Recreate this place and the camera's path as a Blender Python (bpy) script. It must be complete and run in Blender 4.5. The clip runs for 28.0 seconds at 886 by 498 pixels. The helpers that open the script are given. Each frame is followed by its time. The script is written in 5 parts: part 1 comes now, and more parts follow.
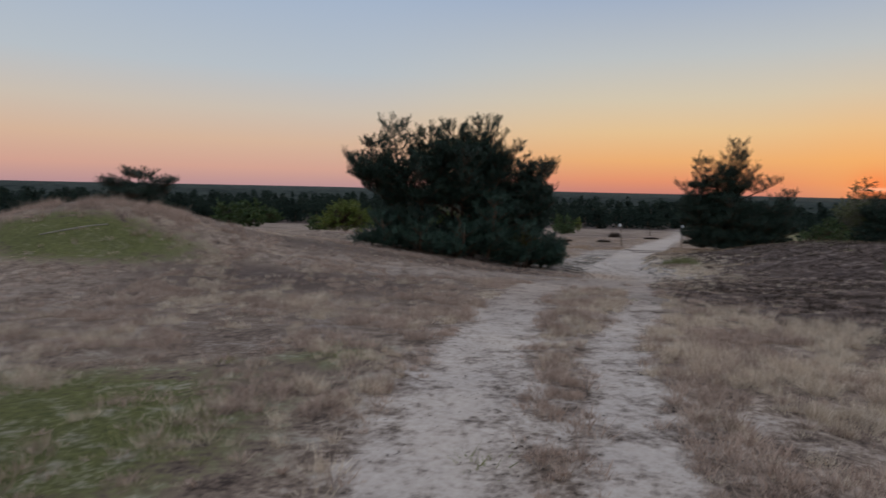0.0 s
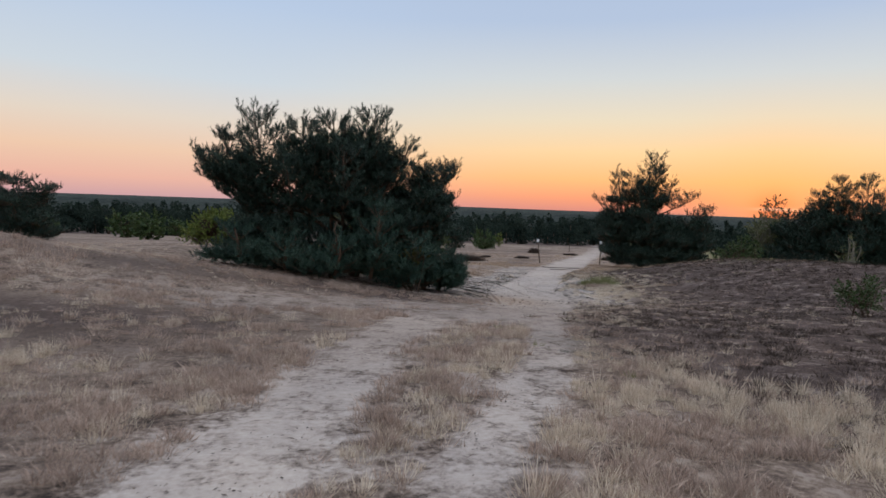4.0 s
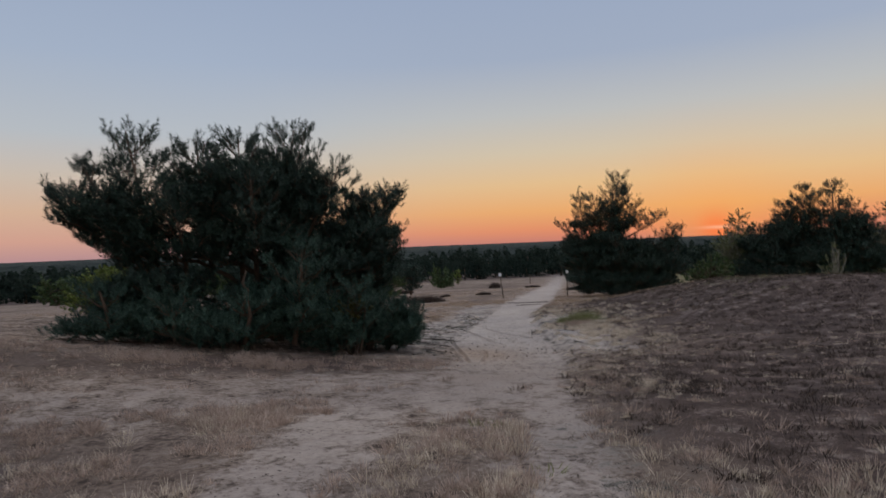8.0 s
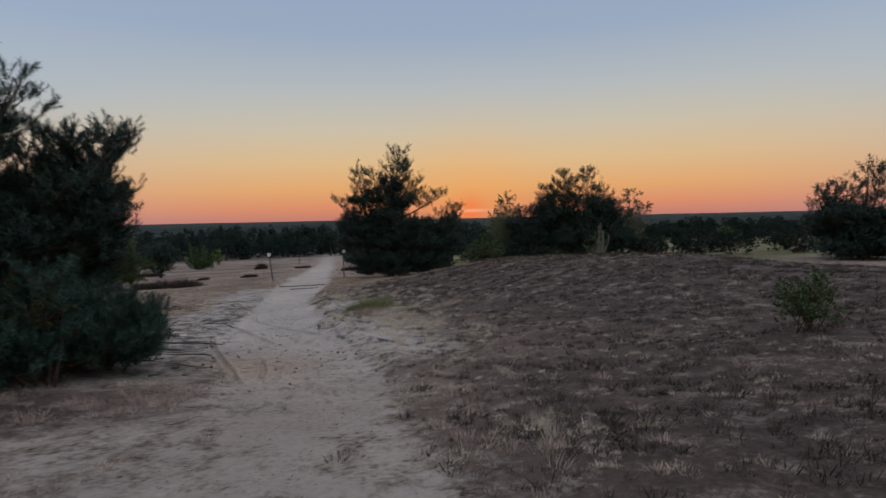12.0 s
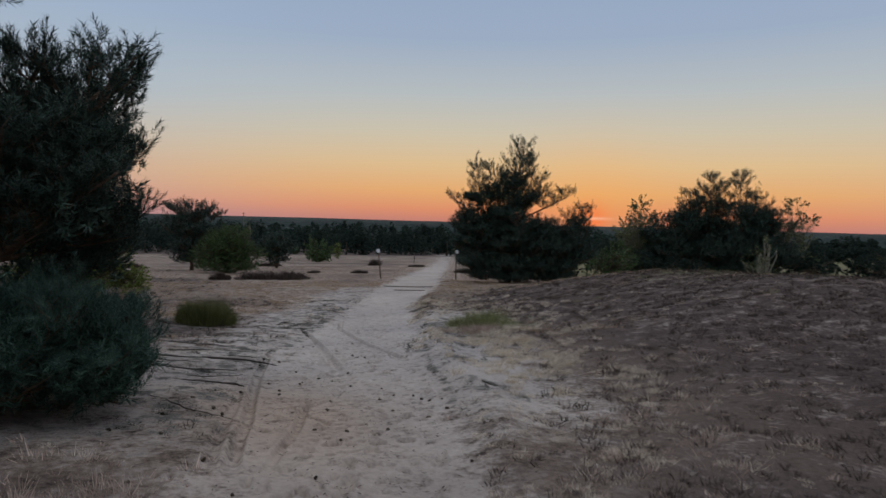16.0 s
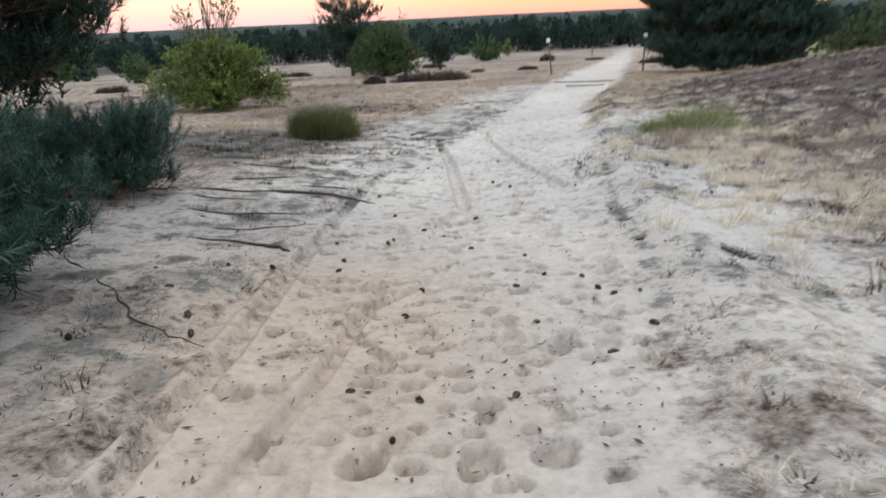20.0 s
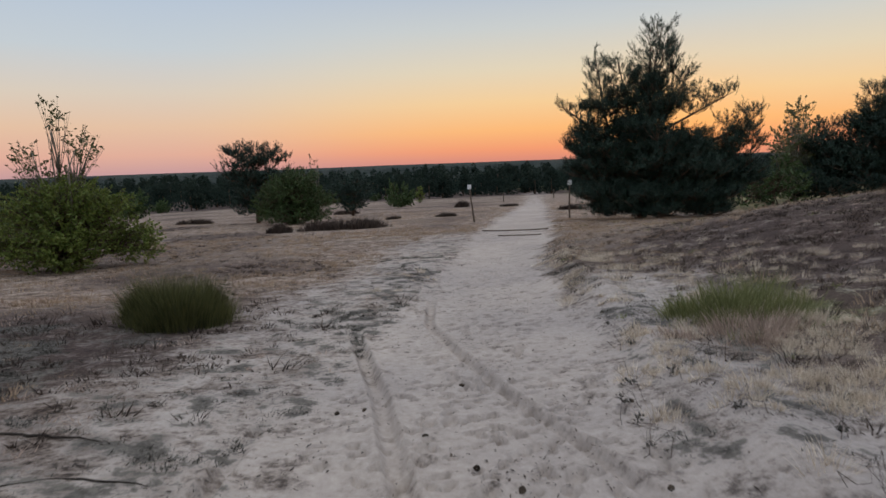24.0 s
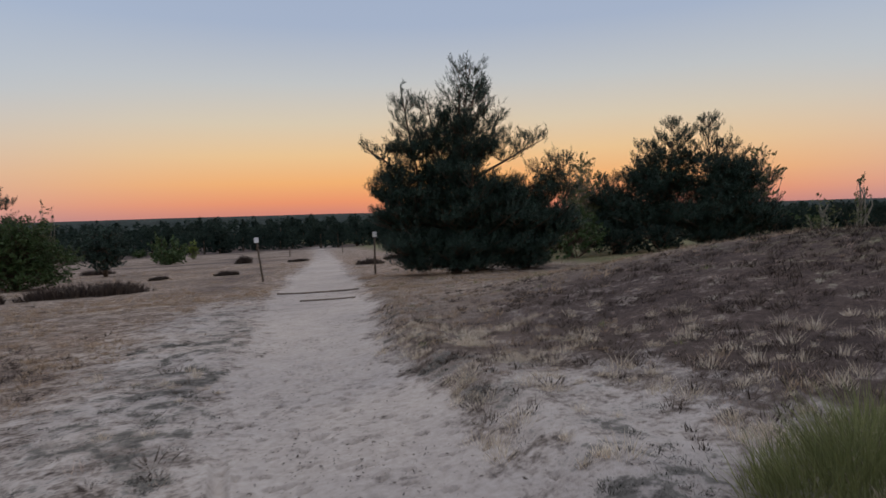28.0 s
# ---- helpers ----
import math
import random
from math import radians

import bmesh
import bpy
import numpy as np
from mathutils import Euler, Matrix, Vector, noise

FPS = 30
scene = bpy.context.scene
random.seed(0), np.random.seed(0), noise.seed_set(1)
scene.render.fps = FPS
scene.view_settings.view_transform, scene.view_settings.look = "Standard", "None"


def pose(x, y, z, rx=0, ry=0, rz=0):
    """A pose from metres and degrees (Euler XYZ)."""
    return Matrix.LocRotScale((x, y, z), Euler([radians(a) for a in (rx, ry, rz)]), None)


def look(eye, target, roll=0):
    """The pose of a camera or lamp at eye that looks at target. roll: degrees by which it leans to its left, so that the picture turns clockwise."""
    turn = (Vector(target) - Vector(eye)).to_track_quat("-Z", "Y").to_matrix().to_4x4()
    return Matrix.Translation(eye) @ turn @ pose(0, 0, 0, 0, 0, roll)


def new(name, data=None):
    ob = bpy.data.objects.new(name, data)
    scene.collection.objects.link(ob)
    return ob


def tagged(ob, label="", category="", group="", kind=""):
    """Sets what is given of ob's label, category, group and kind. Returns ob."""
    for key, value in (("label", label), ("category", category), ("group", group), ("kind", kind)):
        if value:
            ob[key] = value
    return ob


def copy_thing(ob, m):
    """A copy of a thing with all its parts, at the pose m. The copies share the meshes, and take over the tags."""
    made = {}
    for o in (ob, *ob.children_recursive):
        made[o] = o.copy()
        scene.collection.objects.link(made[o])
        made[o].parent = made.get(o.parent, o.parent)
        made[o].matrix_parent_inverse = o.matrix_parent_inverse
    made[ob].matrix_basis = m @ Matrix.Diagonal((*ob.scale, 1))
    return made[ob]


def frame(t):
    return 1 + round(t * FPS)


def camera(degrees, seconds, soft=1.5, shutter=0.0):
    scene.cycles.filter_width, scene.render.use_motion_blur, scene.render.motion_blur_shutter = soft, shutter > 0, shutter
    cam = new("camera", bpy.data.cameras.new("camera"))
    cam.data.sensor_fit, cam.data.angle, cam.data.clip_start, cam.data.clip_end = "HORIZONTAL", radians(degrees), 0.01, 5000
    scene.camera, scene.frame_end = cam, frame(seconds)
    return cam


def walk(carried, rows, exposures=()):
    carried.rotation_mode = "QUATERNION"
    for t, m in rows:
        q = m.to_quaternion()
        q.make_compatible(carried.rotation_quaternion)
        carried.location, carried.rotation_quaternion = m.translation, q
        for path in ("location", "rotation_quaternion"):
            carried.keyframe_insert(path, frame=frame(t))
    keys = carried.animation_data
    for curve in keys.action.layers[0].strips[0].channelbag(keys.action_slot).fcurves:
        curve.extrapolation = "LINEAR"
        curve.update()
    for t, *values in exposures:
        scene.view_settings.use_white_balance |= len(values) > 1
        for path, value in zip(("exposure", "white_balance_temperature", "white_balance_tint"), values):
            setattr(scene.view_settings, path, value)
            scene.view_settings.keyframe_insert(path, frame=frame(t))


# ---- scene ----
# the camera and its walk
TRUE_SIZE = 1.2          # the plan below is drawn at a scale of 1 : 1.2
cam = camera(70.79, 28.0, soft=1.5, shutter=0.4)
PATH = [
    (0, pose(0.000, 0.000, 1.500, 84.56, -1.25, -0.00)),
    (0.5, pose(0.122, 0.459, 1.482, 84.93, -1.31, -7.12)),
    (1, pose(0.265, 0.914, 1.456, 83.42, -1.06, -11.67)),
    (1.5, pose(0.423, 1.312, 1.431, 82.95, -1.16, -9.46)),
    (2, pose(0.575, 1.695, 1.399, 84.41, -2.93, -11.10)),
    (2.5, pose(0.717, 2.090, 1.380, 82.36, -1.99, -6.71)),
    (3, pose(0.888, 2.468, 1.362, 81.81, -2.63, -7.32)),
    (3.5, pose(1.057, 2.842, 1.347, 80.49, 1.02, -10.68)),
    (4, pose(1.219, 3.218, 1.328, 86.12, -2.03, -6.79)),
    (4.5, pose(1.373, 3.619, 1.320, 86.12, -0.86, -6.11)),
    (6.5, pose(1.851, 5.306, 1.288, 89.71, -0.13, -3.34)),
    (7, pose(1.892, 5.732, 1.263, 88.60, 3.09, -6.93)),
    (7.5, pose(1.867, 6.157, 1.236, 93.39, 2.27, -9.13)),
    (8, pose(1.854, 6.562, 1.200, 89.74, 2.24, -10.85)),
    (8.5, pose(1.881, 6.959, 1.175, 88.29, 4.61, -13.80)),
    (9, pose(1.955, 7.350, 1.141, 88.35, 0.45, -15.76)),
    (9.5, pose(2.052, 7.732, 1.127, 86.37, -0.45, -17.45)),
    (10, pose(2.130, 8.108, 1.097, 88.87, 2.42, -14.33)),
    (10.5, pose(2.200, 8.553, 1.076, 91.17, 0.56, -15.58)),
    (11, pose(2.301, 8.966, 1.064, 89.30, 2.40, -24.44)),
    (11.5, pose(2.361, 9.374, 1.062, 92.13, -0.23, -24.06)),
    (12, pose(2.488, 9.763, 1.057, 87.24, 1.21, -32.04)),
    (12.5, pose(2.647, 10.154, 1.045, 93.61, 0.75, -35.22)),
    (14.5, pose(3.640, 11.663, 0.915, 87.41, 2.49, -32.43)),
    (15, pose(3.790, 12.076, 0.879, 86.15, 1.03, -28.21)),
    (15.5, pose(3.931, 12.497, 0.862, 86.82, 1.06, -24.79)),
    (16, pose(4.084, 12.907, 0.851, 87.54, -1.64, -21.16)),
    (16.5, pose(4.230, 13.309, 0.848, 86.24, -1.48, -18.55)),
    (17, pose(4.374, 13.699, 0.841, 85.15, 0.87, -18.15)),
    (17.5, pose(4.506, 14.098, 0.811, 85.79, -0.81, -14.02)),
    (18, pose(4.645, 14.493, 0.747, 86.81, 0.65, -13.94)),
    (18.5, pose(4.806, 14.918, 0.663, 89.44, 0.14, -13.56)),
    (19, pose(4.982, 15.346, 0.564, 86.93, 5.66, -9.18)),
    (19.5, pose(5.129, 15.764, 0.451, 74.79, 1.89, -8.18)),
    (20, pose(5.223, 16.156, 0.359, 69.67, 2.50, -5.85)),
    (20.5, pose(5.257, 16.572, 0.305, 63.65, 5.68, -5.33)),
    (21, pose(5.266, 17.031, 0.258, 64.11, 4.05, -6.70)),
    (21.5, pose(5.279, 17.472, 0.207, 64.49, 6.29, -11.37)),
    (22, pose(5.307, 17.981, 0.172, 68.53, 6.05, -18.15)),
    (22.5, pose(5.342, 18.455, 0.159, 75.20, 4.46, -16.95)),
    (24.5, pose(5.591, 20.161, 0.208, 83.12, 1.38, -14.32)),
    (25, pose(5.634, 20.643, 0.204, 83.97, 2.52, -18.23)),
    (25.5, pose(5.667, 21.128, 0.184, 83.61, 3.49, -20.58)),
    (26, pose(5.759, 21.580, 0.147, 83.73, 1.67, -24.31)),
    (26.5, pose(5.864, 22.039, 0.116, 83.79, -0.07, -27.43)),
    (27, pose(5.974, 22.476, 0.095, 86.75, 1.39, -26.23)),
    (27.5, pose(6.107, 22.898, 0.072, 85.43, 3.29, -30.72)),
    (28, pose(6.285, 23.334, 0.027, 86.55, 1.64, -33.54)),
]
for _, row in PATH:
    row.translation *= TRUE_SIZE
walk(cam, PATH, [(0, 0.0, 6500, 10), (1, 0.1, 6500, 10), (3, 0.4, 6480, 10), (4.5, 0.4, 6500, 10), (6.5, 0.1, 6800, 12), (7.1, 0.05, 6900, 13), (8, -0.05, 6650, 12), (10, 0.0, 6500, 11),
                 (11, 0.0, 6450, 10), (12, -0.12, 6350, 9), (15, -0.12, 6300, 8), (16, -0.08, 6300, 8), (17, 0.0, 6200, 8), (18, -0.05, 6400, 10), (18.9, -0.2, 6550, 11),
                 (19.5, 0.9, 6400, 6), (20, 1.4, 6400, 1), (20.6, 1.6, 6400, -1), (22.4, 1.5, 6400, -1), (22.9, 0.9, 6450, 6), (23.4, 0.45, 6500, 8), (24.5, 0.17, 6650, 10), (26, 0.14, 6480, 11), (27, 0.1, 6520, 11), (28, 0.05, 6550, 12)])


# ---- sky and light ----
def lin(r, g, b):
    """Linear colour from 0..255 display values."""
    return tuple(((c / 255 + 0.055) / 1.055) ** 2.4 if c > 10 else c / 255 / 12.92 for c in (r, g, b))


SUN_AZ = math.atan2(0.567, 0.823)          # from +y towards +x
SUN_EL = radians(0.2)

world = bpy.data.worlds.new("dusk_sky")
scene.world = world
world.use_nodes = True
wn, wl = world.node_tree.nodes, world.node_tree.links
wn.clear()


def node(tree, kind, **values):
    n = tree.nodes.new(kind)
    for key, value in values.items():
        n.inputs[key].default_value = value
    return n


def math_node(tree, op, a, b=None, clamp=False):
    n = tree.nodes.new("ShaderNodeMath")
    n.operation, n.use_clamp = op, clamp
    for k, v in enumerate((a, b)):
        if v is None:
            continue
        if isinstance(v, (int, float)):
            n.inputs[k].default_value = v
        else:
            tree.links.new(v, n.inputs[k])
    return n.outputs[0]


def ramp(tree, fac, stops, smooth=False):
    n = tree.nodes.new("ShaderNodeValToRGB")
    e = n.color_ramp.elements
    n.color_ramp.interpolation = "EASE" if smooth else "LINEAR"
    while len(e) < len(stops):
        e.new(0.5)
    for k, (pos, col) in enumerate(stops):
        e[k].position = pos
        e[k].color = (*col, 1) if len(col) == 3 else col
    if fac is not None:
        tree.links.new(fac, n.inputs[0])
    return n.outputs[0]


def mix(tree, fac, a, b, mode="MIX"):
    n = tree.nodes.new("ShaderNodeMix")
    n.data_type, n.blend_type = "RGBA", mode
    for socket, v in ((n.inputs[0], fac), (n.inputs[6], a), (n.inputs[7], b)):
        if isinstance(v, (int, float)):
            socket.default_value = v
        elif isinstance(v, tuple):
            socket.default_value = (*v, 1) if len(v) == 3 else v
        else:
            tree.links.new(v, socket)
    return n.outputs[2]


wt = world.node_tree
sky = wn.new("ShaderNodeTexSky")
sky.sky_type, sky.sun_disc, sky.sun_elevation, sky.sun_rotation = "NISHITA", False, radians(-1.5), SUN_AZ
sky.dust_density, sky.ozone_density = 0.3, 3.0
b_sky = wn.new("ShaderNodeBackground")
b_sky.inputs[1].default_value = 0.05
wl.new(sky.outputs[0], b_sky.inputs[0])
tc = wn.new("ShaderNodeTexCoord")
sep = wn.new("ShaderNodeSeparateXYZ")
wl.new(tc.outputs["Generated"], sep.inputs[0])
up = math_node(wt, "MAXIMUM", sep.outputs[2], 0.0)
high = [(0.42, lin(153, 171, 198)), (0.58, lin(184, 200, 226)), (0.8, (0.98, 1.06, 1.18)), (1.0, (1.18, 1.25, 1.36))]
far_side = ramp(wt, up, [(0.0, lin(186, 147, 150)), (0.027, lin(212, 164, 148)), (0.068, lin(216, 182, 156)), (0.115, lin(206, 193, 178)),
                         (0.175, lin(186, 194, 200)), (0.28, lin(167, 183, 204))] + high)
sun_side = ramp(wt, up, [(0.0, lin(200, 130, 118)), (0.02, lin(228, 146, 108)), (0.05, lin(238, 174, 112)), (0.092, lin(232, 194, 142)),
                         (0.14, lin(215, 200, 172)), (0.2, lin(192, 195, 193)), (0.28, lin(164, 178, 198))] + high)
sx, sy = math.sin(SUN_AZ), math.cos(SUN_AZ)
across = math_node(wt, "ADD", math_node(wt, "MULTIPLY", sep.outputs[0], sx), math_node(wt, "MULTIPLY", sep.outputs[1], sy))
horizontal = math_node(wt, "SQRT", math_node(wt, "ADD", math_node(wt, "MULTIPLY", sep.outputs[0], sep.outputs[0]),
                                             math_node(wt, "ADD", math_node(wt, "MULTIPLY", sep.outputs[1], sep.outputs[1]), 1e-5)))
facing = math_node(wt, "DIVIDE", across, horizontal)
towards = wn.new("ShaderNodeMapRange")
towards.interpolation_type = "SMOOTHSTEP"
towards.inputs[1].default_value, towards.inputs[2].default_value = 0.7, 1.0
wl.new(facing, towards.inputs[0])
dusk = mix(wt, towards.outputs[0], far_side, sun_side)
# the last of the sun on the horizon
sun_dir = wn.new("ShaderNodeVectorMath")
sun_dir.operation = "DOT_PRODUCT"
sun_dir.inputs[1].default_value = (sx * math.cos(0.01), sy * math.cos(0.01), 0.01)
wl.new(tc.outputs["Generated"], sun_dir.inputs[0])
near_sun = math_node(wt, "MAXIMUM", sun_dir.outputs["Value"], 0.0)
dusk = mix(wt, math_node(wt, "MULTIPLY", math_node(wt, "POWER", near_sun, 200.0), 0.4), dusk, lin(255, 176, 88))
dusk = mix(wt, math_node(wt, "MULTIPLY", math_node(wt, "POWER", near_sun, 3500.0), 0.75), dusk, lin(255, 124, 66))
turned = math_node(wt, "SUBTRACT", math_node(wt, "MULTIPLY", sep.outputs[0], sy), math_node(wt, "MULTIPLY", sep.outputs[1], sx))
wisp_across = math_node(wt, "POWER", math_node(wt, "MULTIPLY", math_node(wt, "SUBTRACT", turned, 0.004), 42.0), 2.0)
wisp_up = math_node(wt, "POWER", math_node(wt, "MULTIPLY", math_node(wt, "SUBTRACT", sep.outputs[2], 0.0125), 420.0), 2.0)
wisp = math_node(wt, "EXPONENT", math_node(wt, "MULTIPLY", math_node(wt, "ADD", wisp_across, wisp_up), -1.0))
wisp = math_node(wt, "MULTIPLY", wisp, math_node(wt, "GREATER_THAN", across, 0.0))
dusk = mix(wt, math_node(wt, "MULTIPLY", wisp, 0.7), dusk, lin(255, 196, 158))
b_dusk = wn.new("ShaderNodeBackground")
b_dusk.inputs[1].default_value = 0.95
wl.new(dusk, b_dusk.inputs[0])
add = wn.new("ShaderNodeAddShader")
wl.new(b_sky.outputs[0], add.inputs[0])
wl.new(b_dusk.outputs[0], add.inputs[1])
wo = wn.new("ShaderNodeOutputWorld")
wl.new(add.outputs[0], wo.inputs[0])

sun = new("sun", bpy.data.lights.new("sun", "SUN"))
sun.data.energy, sun.data.angle, sun.data.color = 0.5, radians(10), (1.0, 0.55, 0.32)
sun.matrix_world = look((0, 0, 0), (-sx, -sy, -math.tan(SUN_EL)))


# ---- materials ----
def material(name, rough=0.9, spec=0.2):
    m = bpy.data.materials.new(name)
    m.use_nodes = True
    t = m.node_tree
    p = t.nodes["Principled BSDF"]
    p.inputs["Roughness"].default_value = rough
    p.inputs["Specular IOR Level"].default_value = spec
    return m, t, p


def tex_noise(t, scale, detail=4.0, rough=0.6, vector=None):
    n = node(t, "ShaderNodeTexNoise", Scale=scale, Detail=detail, Roughness=rough)
    if vector is None:
        vector = t.nodes.new("ShaderNodeTexCoord").outputs["Object"]
    t.links.new(vector, n.inputs["Vector"])
    return n.outputs["Fac"]


def bump(t, p, height, strength, distance):
    b = node(t, "ShaderNodeBump", Strength=strength, Distance=distance)
    t.links.new(height, b.inputs["Height"])
    t.links.new(b.outputs[0], p.inputs["Normal"])


def mottled(name, dark, light, scale, rough=0.9, spec=0.2, bump_by=0.3, bump_size=0.01, fine=None):
    """A surface that varies at two scales."""
    m, t, p = material(name, rough, spec)
    a = tex_noise(t, scale)
    b = tex_noise(t, fine or scale * 9)
    f = math_node(t, "ADD", math_node(t, "MULTIPLY", a, 0.6), math_node(t, "MULTIPLY", b, 0.4))
    t.links.new(ramp(t, f, [(0.34, dark), (0.66, light)]), p.inputs["Base Color"])
    bump(t, p, b, bump_by, bump_size)
    return m


def foliage(name, stops, scale, through_light=0.0, rough=0.6, clumps=0.3, single=0.5):
    """Leaves, needles or blades: every one has its own shade, and patches differ."""
    m, t, p = material(name, rough, 0.25)
    geo = t.nodes.new("ShaderNodeNewGeometry")
    patch = math_node(t, "ADD", math_node(t, "MULTIPLY", tex_noise(t, scale, 2.0), 1.0 - clumps), math_node(t, "MULTIPLY", tex_noise(t, scale * 8.0, 1.0), clumps))
    f = math_node(t, "ADD", math_node(t, "MULTIPLY", geo.outputs["Random Per Island"], single), math_node(t, "MULTIPLY", patch, 1.0 - single))
    col = ramp(t, f, [(0.2 + 0.6 * k / (len(stops) - 1), c) for k, c in enumerate(stops)])
    t.links.new(col, p.inputs["Base Color"])
    if through_light:
        tr = t.nodes.new("ShaderNodeBsdfTranslucent")
        t.links.new(col, tr.inputs[0])
        ms = t.nodes.new("ShaderNodeMixShader")
        ms.inputs[0].default_value = through_light
        t.links.new(p.outputs[0], ms.inputs[1])
        t.links.new(tr.outputs[0], ms.inputs[2])
        t.links.new(ms.outputs[0], t.nodes["Material Output"].inputs[0])
    return m


M_NEEDLE = foliage("pine_needles", [(0.006, 0.013, 0.009), (0.014, 0.03, 0.02), (0.055, 0.092, 0.064)], 1.6, 0.05)
M_NEEDLE_BLUE = foliage("young_pine_needles", [(0.007, 0.019, 0.014), (0.022, 0.05, 0.035), (0.09, 0.15, 0.105)], 1.5, 0.12)
M_LEAF_LIGHT = foliage("light_shrub_leaves", [(0.07, 0.1, 0.02), (0.13, 0.17, 0.035), (0.21, 0.24, 0.055)], 0.9, 0.3)
M_LEAF_MID = foliage("green_shrub_leaves", [(0.028, 0.054, 0.018), (0.052, 0.084, 0.027), (0.085, 0.12, 0.038)], 0.9, 0.2)
M_LEAF_BIRCH = foliage("birch_leaves", [(0.06, 0.07, 0.03), (0.11, 0.12, 0.05), (0.16, 0.16, 0.075)], 0.9, 0.3)
M_BROOM = foliage("broom_stems", [(0.03, 0.032, 0.014), (0.085, 0.088, 0.03), (0.17, 0.16, 0.06)], 2.5, 0.2)
M_HEATHER = foliage("heather_twigs", [(0.03, 0.022, 0.018), (0.062, 0.044, 0.035), (0.12, 0.085, 0.065)], 2.0, 0.0, 0.9)
M_STRAW = foliage("dry_grass_blades", [(0.3, 0.23, 0.17), (0.62, 0.51, 0.39), (0.86, 0.74, 0.59)], 0.9, 0.25, 0.8, 0.6, 0.3)
M_BROWNGRASS = foliage("brown_grass_blades", [(0.14, 0.1, 0.08), (0.4, 0.295, 0.235), (0.68, 0.53, 0.43)], 0.9, 0.2, 0.85, 0.6, 0.3)
M_GREENGRASS = foliage("green_grass_blades", [(0.09, 0.1, 0.036), (0.17, 0.18, 0.068), (0.3, 0.285, 0.13)], 1.2, 0.25, 0.75, 0.4, 0.4)
M_TAN = foliage("tan_moor_grass", [(0.16, 0.105, 0.07), (0.36, 0.255, 0.17), (0.55, 0.41, 0.285)], 0.6, 0.2, 0.85, 0.5, 0.3)
M_MOSS = foliage("moss_and_lichen", [(0.035, 0.032, 0.028), (0.085, 0.077, 0.066), (0.19, 0.172, 0.145)], 3.0, 0.0, 0.95)
M_WOODS = foliage("far_wood_leaves", [(0.014, 0.024, 0.019), (0.024, 0.038, 0.029), (0.04, 0.054, 0.038)], 0.11, 0.5, 1.0, 0.2, 0.2)
M_BARK = mottled("pine_bark", (0.05, 0.035, 0.026), (0.15, 0.1, 0.07), 6.0, 0.95, 0.1, 0.8, 0.02)
M_PALEBARK = mottled("pale_bark", (0.1, 0.09, 0.07), (0.28, 0.25, 0.2), 8.0, 0.9, 0.1, 0.5, 0.01)
M_ROOT = mottled("bare_root", (0.025, 0.021, 0.018), (0.075, 0.06, 0.05), 9.0, 0.95, 0.1, 0.8, 0.01)
M_CONE = mottled("pine_cone_scales", (0.03, 0.024, 0.018), (0.11, 0.08, 0.058), 60.0, 0.9, 0.1, 0.5, 0.003)
M_POST = mottled("weathered_post_wood", (0.07, 0.052, 0.04), (0.17, 0.13, 0.1), 14.0, 0.9, 0.1, 0.6, 0.006)
M_TAG = mottled("white_marker_plate", (0.55, 0.56, 0.57), (0.78, 0.78, 0.78), 10.0, 0.6, 0.3, 0.05, 0.002)
M_LOG = mottled("old_timber", (0.07, 0.052, 0.042), (0.19, 0.145, 0.115), 7.0, 0.95, 0.1, 0.7, 0.012)
M_DEADWOOD = mottled("bleached_deadwood", (0.18, 0.16, 0.135), (0.36, 0.325, 0.275), 8.0, 0.9, 0.1, 0.5, 0.01)


